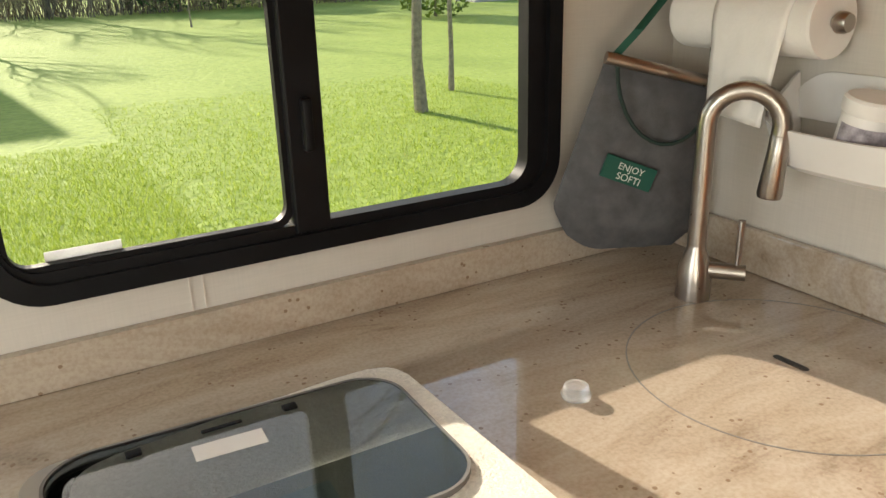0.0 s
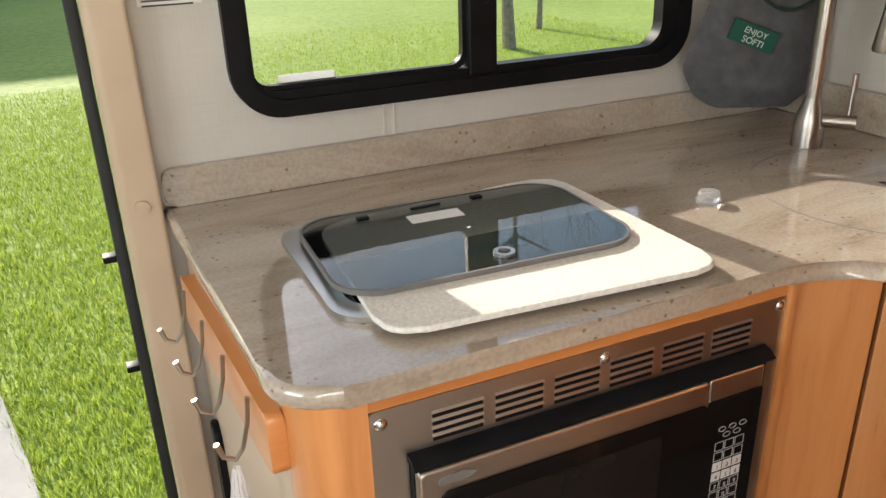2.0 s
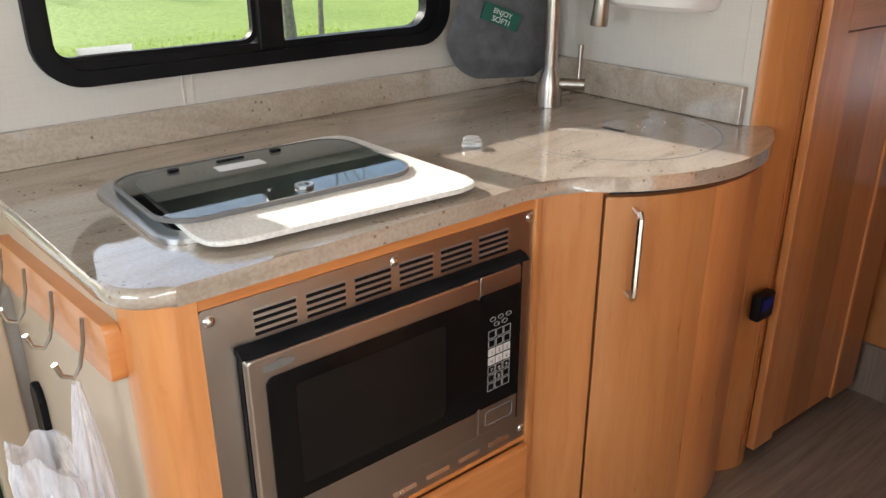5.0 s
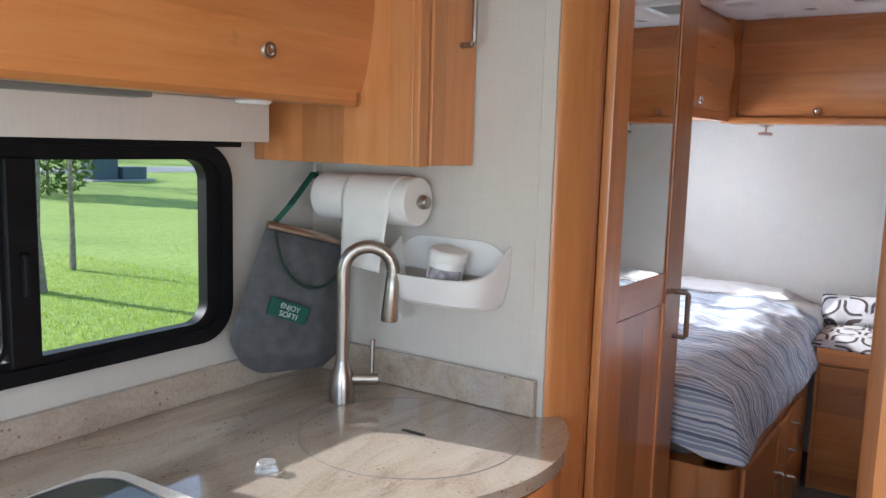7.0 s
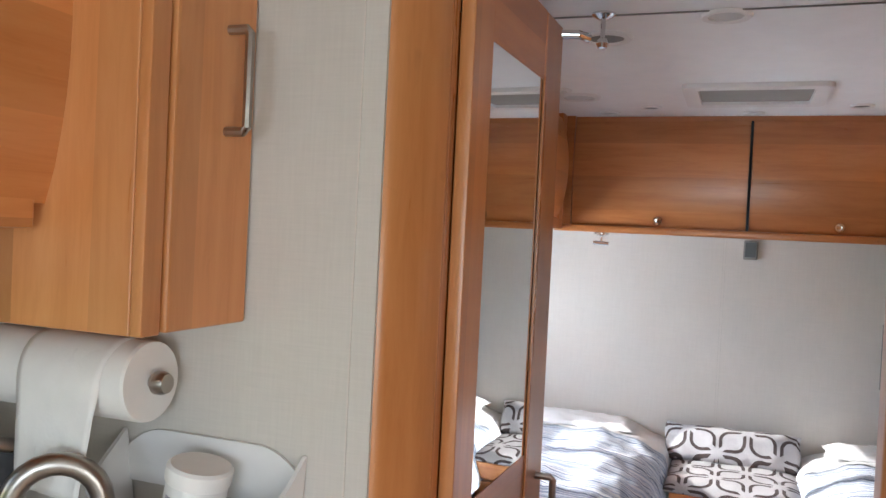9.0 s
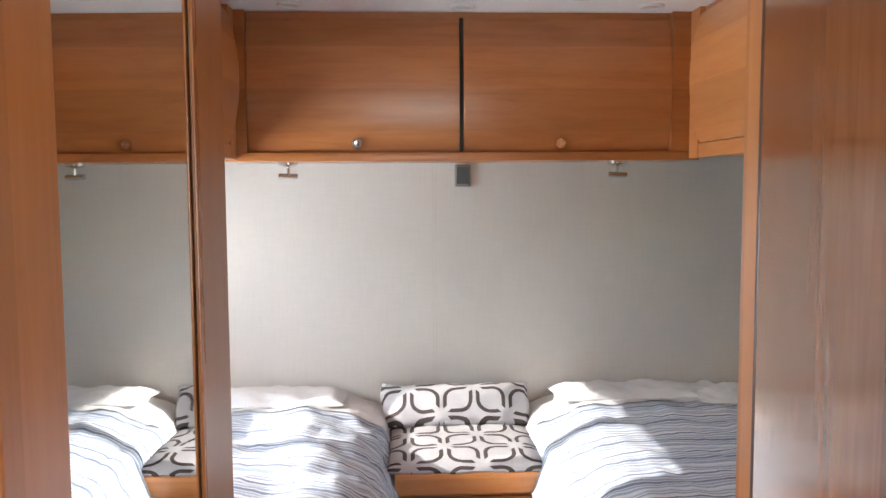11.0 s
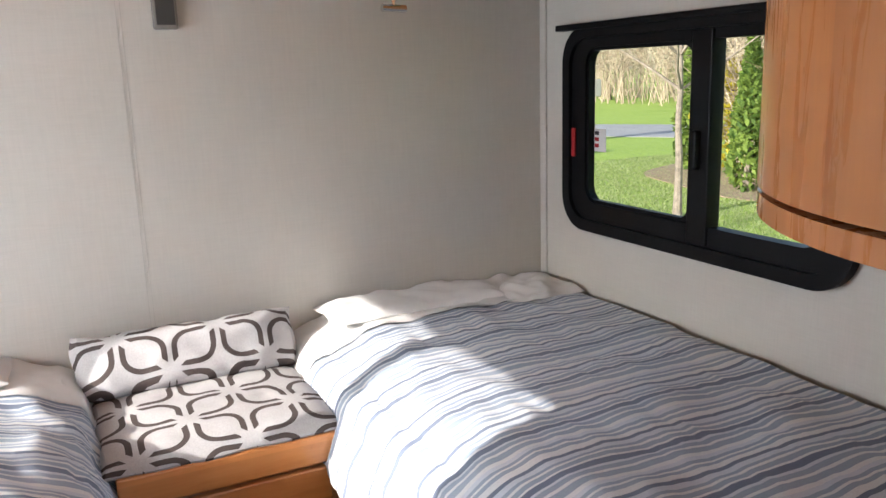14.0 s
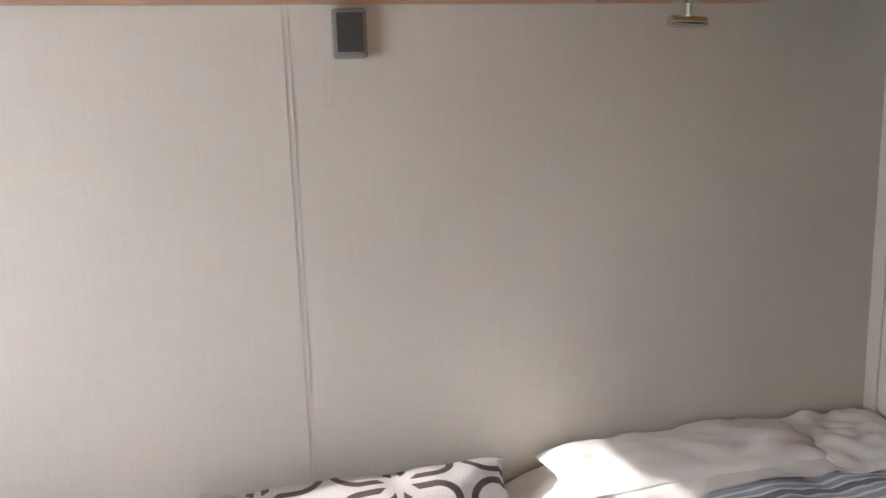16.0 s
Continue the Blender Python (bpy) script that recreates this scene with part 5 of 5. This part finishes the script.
for i in range(20):
    u = i / 19
    row = []
    c = Vector((-0.045, 0.76, 0.655)).lerp(Vector((-0.012, 0.735, 0.42)), u)
    rad = 0.05 * (0.85 + 0.5 * math.sin(u * 2.4)) * (1 - 0.75 * u ** 3)
    for k in range(40):
        a = 2 * math.pi * k / 40
        w = 1 + 0.32 * noise.noise((math.cos(a) * 2.2, math.sin(a) * 2.2, u * 3 + 7)) + 0.16 * noise.noise((math.cos(a) * 6, math.sin(a) * 6, u * 8))
        row.append(lobe.verts.new(c + Vector((0.85 * rad * w * math.cos(a), rad * w * math.sin(a), 0.03 * noise.noise((a * 1.3, u * 5, 2))))))
    rws.append(row)
for a, b in zip(rws, rws[1:]):
    for k in range(40):
        lobe.faces.new((a[k], a[(k + 1) % 40], b[(k + 1) % 40], b[k]))
part("open_mouth", lobe, FILM, pb)

# notices and stickers
nt = thing("warning_notice", (0.08, KY, 1.21), "white gas warning notice with red and orange headings", "notice")
part("sheet", box(0.030, 0.126, KY - 0.0012, KY - 0.0002, 1.222, 1.352), PAPER, nt)
part("red_heading", box(0.034, 0.116, KY - 0.0019, KY - 0.0012, 1.328, 1.338), RED, nt)
part("orange_heading", box(0.034, 0.118, KY - 0.0019, KY - 0.0012, 1.284, 1.295), plain("orange_print", (0.75, 0.20, 0.03), 0.6), nt)
part("print_heading", box(0.060, 0.100, KY - 0.0022, KY - 0.0019, 1.3305, 1.3355), PAPER, nt)
for i in range(15):
    z = 1.324 - i * 0.0072
    if 1.278 < z < 1.302:
        continue
    part("text_line", box(0.036, 0.106 + 0.010 * math.sin(i * 2.3), KY - 0.0019, KY - 0.0012, z - 0.0026, z), PRINT_D, nt)
wc = thing("paper_strip", (0.27, KY, 1.08), "small white paper strip on the window sill", "paper")
part("strip", turned(box(0.235, 0.335, 1.2845, 1.286, 1.074, 1.092), 0, (0, 0, 0)), PAPER, wc)
st = thing("window_sticker", (3.43, RY, 1.23), "white sticker with red print at the window edge", "sticker")
part("sticker", box(3.352, 3.397, RY - 0.0092, RY - 0.0085, 1.215, 1.27), PAPER, st)
for k in range(3):
    part("print_bar", box(3.379, 3.395, RY - 0.0084, RY - 0.0078, 1.225 + k * 0.015, 1.234 + k * 0.015), RED if k < 2 else PRINT_D, st)
rt = thing("release_tab", (3.50, RY, 1.20), "red window release tab", "tab")
part("tab", box(3.443, 3.457, RY + 0.0125, RY + 0.018, 1.20, 1.27, 0.002), RED, rt)

# rear wall fittings
ts = thing("thermostat", (XR, 0.125, 1.52), "grey wall thermostat with a dark screen", "thermostat")
part("case", box(XR - 0.018, XR - 0.0003, 0.102, 0.152, 1.520, 1.590, 0.004), plain("grey_case", (0.22, 0.20, 0.18), 0.4), ts)
part("screen", box(XR - 0.0192, XR - 0.0178, 0.108, 0.146, 1.529, 1.584), plain("dark_screen", (0.035, 0.032, 0.03), 0.3), ts)
for yl, s in ((0.657, 1), (-0.335, -1)):
    lm = thing("reading_lamp", (3.49, yl, 1.55), "small chrome swivel reading lamp under the cabinet", "lamp", "reading lamps")
    part("base", lathe([(0.0, 1.5965), (0.030, 1.5965), (0.030, 1.588), (0.012, 1.580), (0.0, 1.580)], (3.475, yl, 0), 'z', 20), CHROME, lm)
    part("arm", tube([(3.475, yl, 1.582), (3.475, yl, 1.56)], 0.005, 8), CHROME, lm)
    part("head", tube([(3.475, yl + 0.028, 1.556), (3.475, yl - 0.028, 1.553)], 0.0085, 12), CHROME, lm)

# ceiling fittings
def disc(x, y, r, name, lab, cat, dark=False):
    e = thing(name, (x, y, CZ), lab, cat, "ceiling fittings")
    part("trim_ring", lathe([(r, CZ - 0.0004), (r, CZ - 0.003), (r * 0.92, CZ - 0.007), (r * 0.7, CZ - 0.006), (r * 0.68, CZ - 0.0004)], (x, y, 0), 'z', 28), WHITE_P, e)
    part("centre", lathe([(0.0, CZ - 0.004), (r * 0.5, CZ - 0.0045), (r * 0.66, CZ - 0.0035), (r * 0.66, CZ - 0.0006)], (x, y, 0), 'z', 24), GREY_P if dark else plain("frosted_lens", (0.62, 0.62, 0.60), 0.3), e)


for x, y, r, dk in ((2.10, 0.215, 0.05, False), (2.24, 0.47, 0.06, True), (2.86, 0.72, 0.05, False), (2.98, 0.67, 0.07, False), (3.19, 0.468, 0.035, True), (3.19, -0.164, 0.035, True), (3.30, 0.62, 0.035, False), (3.32, 0.145, 0.035, False), (3.30, -0.38, 0.035, False), (2.90, -0.42, 0.07, False)):
    disc(x, y, r, "ceiling_speaker" if dk else "ceiling_light", "small round ceiling fitting with a dark grille" if dk else "small round white ceiling lamp", "ceiling fitting", dk)
cv = thing("ceiling_vent", (2.95, 0.15, CZ), "white rectangular roof vent with a shaded well", "vent")
part("frame", ring(round_rect(2.79, 3.13, -0.05, 0.345, 0.02, 4), round_rect(2.835, 3.085, -0.008, 0.302, 0.012, 4), CZ - 0.014, CZ - 0.0006, 'z'), WHITE_P, cv)
# Flat panel; its grey paints in the shade of the vent's well.
part("well", prism(round_rect(2.836, 3.084, -0.007, 0.301, 0.012, 4), CZ - 0.004, CZ - 0.0008), plain("vent_well_shade_grey", (0.30, 0.29, 0.27), 0.5), cv)
chk = thing("ceiling_hook", (2.05, 0.446, CZ), "chrome hook hanging from the ceiling", "hook")
part("plate", lathe([(0.0, CZ - 0.012), (0.012, CZ - 0.011), (0.024, CZ - 0.004), (0.024, CZ - 0.0004)], (2.05, 0.446, 0), 'z', 20), CHROME, chk)
part("stem", tube([(2.05, 0.446, CZ - 0.01), (2.05, 0.446, CZ - 0.05)], 0.005, 10), CHROME, chk)
part("ball", lathe([(0.0, -0.0125), (0.009, -0.009), (0.0125, 0.0), (0.009, 0.009), (0.0, 0.0125)], (2.05, 0.446, CZ - 0.06), 'z', 18), CHROME, chk)
structure("trim_ceiling", box(2.06, 2.064, -0.5, 0.78, CZ - 0.003, CZ - 0.0003), GREY_P, "thin ceiling panel joint")

# ---- outdoors ----
GZ = -0.70
bm = bmesh.new()
bmesh.ops.create_grid(bm, x_segments=40, y_segments=40, size=900.0)
for v in bm.verts:
    v.co.z = GZ
tagged(part("ground", bm, GRASS, None, "", False), "bright green mown lawn", "lawn", "", "structure")
structure("pavement", prism([(-0.56, 3.0), (-0.42, 2.2), (-0.42, 1.6), (-2.6, 1.6), (-2.6, 9.0), (-1.85, 9.0)], GZ - 0.1, GZ + 0.03), CONCRETE, "pale concrete path beside the vehicle")
structure("pavement_side", prism([(9.8, -5.7), (13.9, -7.6), (19.0, -9.9), (24.0, -12.0), (24.0, -10.4), (19.0, -8.2), (13.5, -5.6), (9.0, -3.4), (4.5, -1.5), (4.5, -3.4)], GZ - 0.1, GZ + 0.02), CONCRETE, "pale concrete path curving over the lawn")
structure("road", prism([(18.0, 41.0), (200.0, 33.0), (200.0, 42.0), (18.0, 48.0)], GZ - 0.1, GZ + 0.015), ASPHALT, "pale road across the lawn")
structure("road_side", prism([(60.0, -2.0), (25.5, -13.5), (17.0, -19.0), (4.0, -33.0), (7.5, -36.5), (21.0, -23.0), (29.0, -17.5), (62.0, -7.0)], GZ - 0.1, GZ + 0.015), ASPHALT, "pale road beyond the lawn")


class Limbs:
    """Collects thin tapering limbs as three- to six-sided tubes."""

    def __init__(self):
        self.v, self.f = [], []

    def add(self, p0, p1, r0, r1, sides=3):
        d = (p1 - p0)
        if d.length < 1e-5:
            return
        d.normalize()
        a = d.orthogonal().normalized()
        b = d.cross(a)
        n = len(self.v)
        for p, r in ((p0, r0), (p1, r1)):
            for k in range(sides):
                t = 2 * math.pi * k / sides
                self.v.append(tuple(p + (a * math.cos(t) + b * math.sin(t)) * r))
        for k in range(sides):
            self.f.append((n + k, n + (k + 1) % sides, n + sides + (k + 1) % sides, n + sides + k))

    def leaf(self, c, size, rng):
        a = Vector((rng.uniform(-1, 1), rng.uniform(-1, 1), rng.uniform(-1, 1))).normalized()
        b = a.orthogonal().normalized()
        n = len(self.v)
        for q in (a * size, b * size * 0.45, -a * size, -b * size * 0.45):
            self.v.append(tuple(c + q))
        self.f.append((n, n + 1, n + 2, n + 3))

    def make(self, name, material, parent=None, label=""):
        me = bpy.data.meshes.new(name)
        me.from_pydata(self.v, [], self.f)
        me.materials.append(material)
        o = new(name, me)
        if parent is not None:
            o.parent = parent
            o.matrix_parent_inverse = Matrix.Translation(-Vector(parent.location))
        if label:
            o["label"] = label
        return o


def grow(L, rng, p, d, length, r, depth, spread, sides=5):
    q = p.copy()
    for s in range(3):
        d2 = (d + Vector((rng.uniform(-1, 1), rng.uniform(-1, 1), rng.uniform(-0.4, 0.7))) * 0.12).normalized()
        q2 = q + d2 * length / 3
        L.add(q, q2, r * (1 - 0.2 * s), r * (0.8 - 0.2 * s), sides)
        q, d = q2, d2
        if depth > 0 and s > 0:
            for k in range(rng.choice((1, 2))):
                side = Vector((rng.uniform(-1, 1), rng.uniform(-1, 1), rng.uniform(0.0, 0.8))).normalized()
                grow(L, rng, q, (d * (1 - spread) + side * spread).normalized(), length * rng.uniform(0.5, 0.75), r * 0.5, depth - 1, spread, max(3, sides - 1))


def bare_tree(x, y, h, r, seed, clear=0.35, depth=4, name="tree", lab="bare leafless tree on the lawn", material=None):
    rng = random.Random(seed)
    e = thing(name, (x, y, GZ), lab, "tree", "bare trees")
    T, C = Limbs(), Limbs()
    p = Vector((x, y, GZ - 0.05))
    n = 8
    for i in range(n):
        q = p + Vector((rng.uniform(-1, 1) * 0.02 * h / n * 2, rng.uniform(-1, 1) * 0.02 * h / n * 2, h * 0.8 / n))
        T.add(p, q, r * (1.25 if i == 0 else 1 - 0.09 * i), r * (1 - 0.09 * (i + 1)), 9)
        p = q
        if i / n >= clear:
            for k in range(3):
                a = rng.uniform(0, 2 * math.pi)
                d = Vector((math.cos(a), math.sin(a), rng.uniform(0.5, 1.1))).normalized()
                grow(C, rng, p, d, h * 0.28 * (1.15 - 0.5 * i / n), r * 0.4, depth - 1, 0.45, 4)
    grow(C, rng, p, Vector((0, 0, 1)), h * 0.25, r * 0.3, depth - 1, 0.4, 4)
    T.make("trunk", BARK, e)
    C.make("crown", material or BARK, e, "bare twiggy crown")
    return e


def leafy(x, y, h, w, seed, material, name, lab, n=2600, cone=True, leaf=0.05):
    rng = random.Random(seed)
    e = thing(name, (x, y, GZ), lab, "shrub", "")
    T, C = Limbs(), Limbs()
    T.add(Vector((x, y, GZ - 0.05)), Vector((x, y, GZ + h * 0.8)), 0.06, 0.015, 6)
    for i in range(n):
        u = rng.random() ** (0.75 if cone else 0.6)
        z = GZ + 0.05 + h * u * 0.97
        prof = (1 - u) ** 0.7 * min(1, 0.5 + u * 4) if cone else math.sin(math.pi * min(1, 0.12 + 0.88 * u)) ** 0.6
        a = rng.uniform(0, 2 * math.pi)
        lump = 1 + 0.22 * noise.noise((math.cos(a) * 2 + seed, math.sin(a) * 2, z * 2.2)) + 0.12 * noise.noise((math.cos(a) * 5, math.sin(a) * 5 + seed, z * 6))
        rr = w * 0.5 * prof * lump * (rng.uniform(0.72, 1.04) if rng.random() < 0.85 else rng.uniform(0.2, 0.8))
        C.leaf(Vector((x + rr * math.cos(a), y + rr * math.sin(a), z)), leaf * rng.uniform(0.6, 1.5), rng)
    T.make("trunk", BARK, e)
    C.make("foliage", material, e)
    return e


def thicket(x0, x1, y0, y1, h, n, seed, lab, material=None):
    rng = random.Random(seed)
    L = Limbs()
    for i in range(n):
        p = Vector((rng.uniform(x0, x1), rng.uniform(y0, y1), GZ))
        a, k = rng.uniform(0, 6.28), rng.uniform(0.1, 0.5)
        hh = h * rng.uniform(0.5, 1.1)
        d = Vector((math.cos(a) * k, math.sin(a) * k, 1)).normalized()
        m = p + d * hh * 0.5
        q = m + (d + Vector((rng.uniform(-0.5, 0.5), rng.uniform(-0.5, 0.5), -0.1))).normalized() * hh * 0.5
        w = 0.004 * h * rng.uniform(0.5, 1.3)
        L.add(p, m, w * 1.6, w)
        L.add(m, q, w, w * 0.4)
        for s in range(9):
            b = m.lerp(q, rng.random()) if s else p.lerp(m, rng.uniform(0.5, 1))
            L.add(b, b + Vector((rng.uniform(-1, 1), rng.uniform(-1, 1), rng.uniform(-0.2, 0.9))).normalized() * hh * 0.28, w * 0.7, w * 0.25)
    o = L.make("thicket", material or TWIG)
    return tagged(o, lab, "thicket", "", "stuff")


# kitchen side
bare_tree(5.72, 10.45, 8.5, 0.085, 1, 0.7, 4, "tree", "slender bare tree on the lawn")
bare_tree(7.05, 11.85, 7.0, 0.045, 2, 0.7, 4, "tree", "thin young bare tree on the lawn")
bare_tree(7.0, 29.7, 3.2, 0.035, 3, 0.3, 3, "sapling", "blossoming young sapling on the lawn", YELLOW)
bare_tree(7.9, 21.4, 3.6, 0.02, 4, 0.35, 3, "sapling", "thin bare sapling on the lawn")
for i, (x, y, h) in enumerate(((3.4, 41.0, 8), (7.4, 44.0, 8), (12.5, 47.0, 9), (18.5, 39.0, 7), (0.6, 45.0, 8), (15.5, 50.0, 9), (21.0, 58.0, 10), (27.0, 66.0, 11), (-0.3, 29.0, 5), (34.0, 72.0, 11), (9.5, 52.0, 9))):
    bare_tree(x, y, h, 0.06 + 0.012 * h, 20 + i, 0.3, 4, "tree", "tall bare tree at the edge of the lawn")
leafy(15.3, 27.0, 6.5, 3.4, 31, CONIFER, "pine_tree", "dark green conifer beyond the lawn", 4200, True, 0.13)
thicket(1.0, 20.0, 39.0, 45.0, 3.0, 1600, 41, "dry brown brushwood at the edge of the lawn", WOODS)
thicket(-30.0, 110.0, 82.0, 105.0, 13.0, 2200, 42, "distant bare woods", WOODS)
leafy(9.0, 40.0, 3.4, 5.0, 51, SHRUB, "shrub", "olive green shrub by the brushwood", 2200, False, 0.14)
leafy(12.6, 39.5, 3.6, 5.0, 52, SHRUB, "shrub", "olive green shrub by the brushwood", 2200, False, 0.14)
for i, (x, y) in enumerate(((-3.4, 29.6), (-2.2, 29.4), (-1.2, 29.1))):
    leafy(x, y, 1.25, 1.25, 60 + i, SHRUB, "shrub", "clipped green shrub in front of the house", 1300, False, 0.06)
ub = thing("utility_box", (21.8, 34.1, GZ), "dark grey-green utility cabinet on a concrete pad", "utility box")
part("cabinet", box(21.2, 22.5, 33.6, 34.6, GZ + 0.08, GZ + 1.15, 0.04), UTIL, ub)
part("side_cabinet", box(22.6, 23.9, 33.4, 34.3, GZ + 0.08, GZ + 0.65, 0.04), UTIL, ub)
part("pad", box(20.9, 24.2, 33.2, 35.0, GZ - 0.05, GZ + 0.08, 0.02), CONCRETE, ub)

# brick house that shades the lawn
hs = thing("house", (-9.0, 34.0, GZ), "two-storey brick house with a shingled roof", "house")
part("wall", box(-17.7, -3.6, 31.0, 40.0, GZ - 0.1, GZ + 6.3), BRICK, hs)
part("roof", prism([(30.5, GZ + 6.2), (40.5, GZ + 6.2), (35.5, GZ + 9.7)], -18.3, -3.1, 'x'), ROOF, hs)
for xx in (-15.7, -11.7, -8.1, -5.3):
    for zz in (0.9, 3.4):
        wdw = part("window", box(xx, xx + 1.1, 30.94, 31.0, GZ + zz, GZ + zz + 1.4, 0.02), WHITE_P, hs)
        part("pane", box(xx + 0.08, xx + 1.02, 30.93, 30.945, GZ + zz + 0.08, GZ + zz + 1.32), BLACK_GLOSS, wdw)

# bedroom side
bare_tree(10.43, -7.53, 4.6, 0.062, 71, 0.32, 4, "sapling", "pale-barked bare ornamental tree on the lawn")
leafy(14.46, -11.51, 3.3, 0.75, 72, CONIFER, "arborvitae", "narrow dense green arborvitae shrub", 3600, True, 0.07)
leafy(13.29, -11.6, 2.25, 1.6, 73, YELLOW, "golden_shrub", "bright yellow-green rounded shrub", 3400, False, 0.06)
leafy(11.6, -10.1, 2.7, 0.78, 74, CONIFER, "arborvitae", "narrow dense green arborvitae shrub", 3000, True, 0.065)
thicket(9.0, 13.0, -14.8, -11.2, 3.4, 1500, 75, "pale dry bare brushwood")
thicket(24.0, 70.0, -50.0, -30.0, 6.0, 1200, 76, "distant bare woods beyond the road")
thicket(60.0, 110.0, -40.0, 60.0, 10.0, 1200, 77, "distant bare woods")
structure("soil", prism(soft_outline([(10.8, -9.2), (14.6, -10.2), (15.6, -12.4), (12.0, -12.4), (9.5, -12.0)], 0.8, 6), GZ - 0.05, GZ + 0.02), MULCH, "bare mulch bed under the shrubs")
ub2 = thing("utility_box", (18.8, -11.4, GZ), "low white and grey utility boxes on the lawn", "utility box")
part("cabinet", box(18.4, 18.8, -11.65, -11.3, GZ, GZ + 0.30, 0.03), WHITE_P, ub2)
part("side_cabinet", box(18.5, 18.95, -12.1, -11.75, GZ, GZ + 0.34, 0.03), UTIL, ub2)
pst = thing("marker_post", (21.77, -14.3, GZ), "pale wooden post by the road", "post")
part("post", box(21.62, 21.92, -14.45, -14.15, GZ - 0.05, GZ + 2.2, 0.02), plain("pale_timber", (0.55, 0.42, 0.28), 0.8), pst)
part("box", box(21.40, 21.62, -14.5, -14.0, GZ + 1.3, GZ + 1.8, 0.03), SIDING, pst)

# blades of grass on the lawn near the vehicle
rng = np.random.default_rng(5)


def blades(name, n, x0, x1, y0, y1, h, w, keep, material=BLADE):
    px, py = rng.uniform(x0, x1, n), rng.uniform(y0, y1, n)
    ok = keep(px, py)
    px, py = px[ok], py[ok]
    n = len(px)
    a = rng.uniform(0, 2 * np.pi, n)
    hh, lean = rng.uniform(0.5, 1.2, n) * h, rng.uniform(0.1, 0.8, n) * h
    v = np.zeros((n, 3, 3))
    v[:, 0] = np.stack((px - np.cos(a) * w, py - np.sin(a) * w, np.full(n, GZ)), 1)
    v[:, 1] = np.stack((px + np.cos(a) * w, py + np.sin(a) * w, np.full(n, GZ)), 1)
    b = rng.uniform(0, 2 * np.pi, n)
    v[:, 2] = np.stack((px + np.cos(b) * lean, py + np.sin(b) * lean, GZ + hh), 1)
    me = bpy.data.meshes.new(name)
    me.from_pydata(v.reshape(-1, 3).tolist(), [], np.arange(3 * n).reshape(-1, 3).tolist())
    me.materials.append(material)
    tagged(new(name, me), "fresh green grass blades", "grass", "", "stuff")


blades("grass", 150000, -1.9, 1.6, 1.9, 11.0, 0.055, 0.0035, lambda x, y: (x > -0.50 - 0.22 * (y - 2.6)) & (((np.sin(x * 9173.1 + y * 7411.7) * 0.5 + 0.5)) > (y - 3.5) / 8.0))
blades("grass", 110000, 1.6, 8.0, 1.9, 14.0, 0.055, 0.0045, lambda x, y: ((np.sin(x * 9173.1 + y * 7411.7) * 0.5 + 0.5)) > (y - 3.0) / 11.0)
blades("grass", 120000, 5.0, 17.0, -14.0, -1.5, 0.04, 0.009, lambda x, y: (y < -3.5 - 0.44 * (x - 4.5)) | (y > -1.4 - 0.45 * (x - 4.5)), BLADE_DULL)
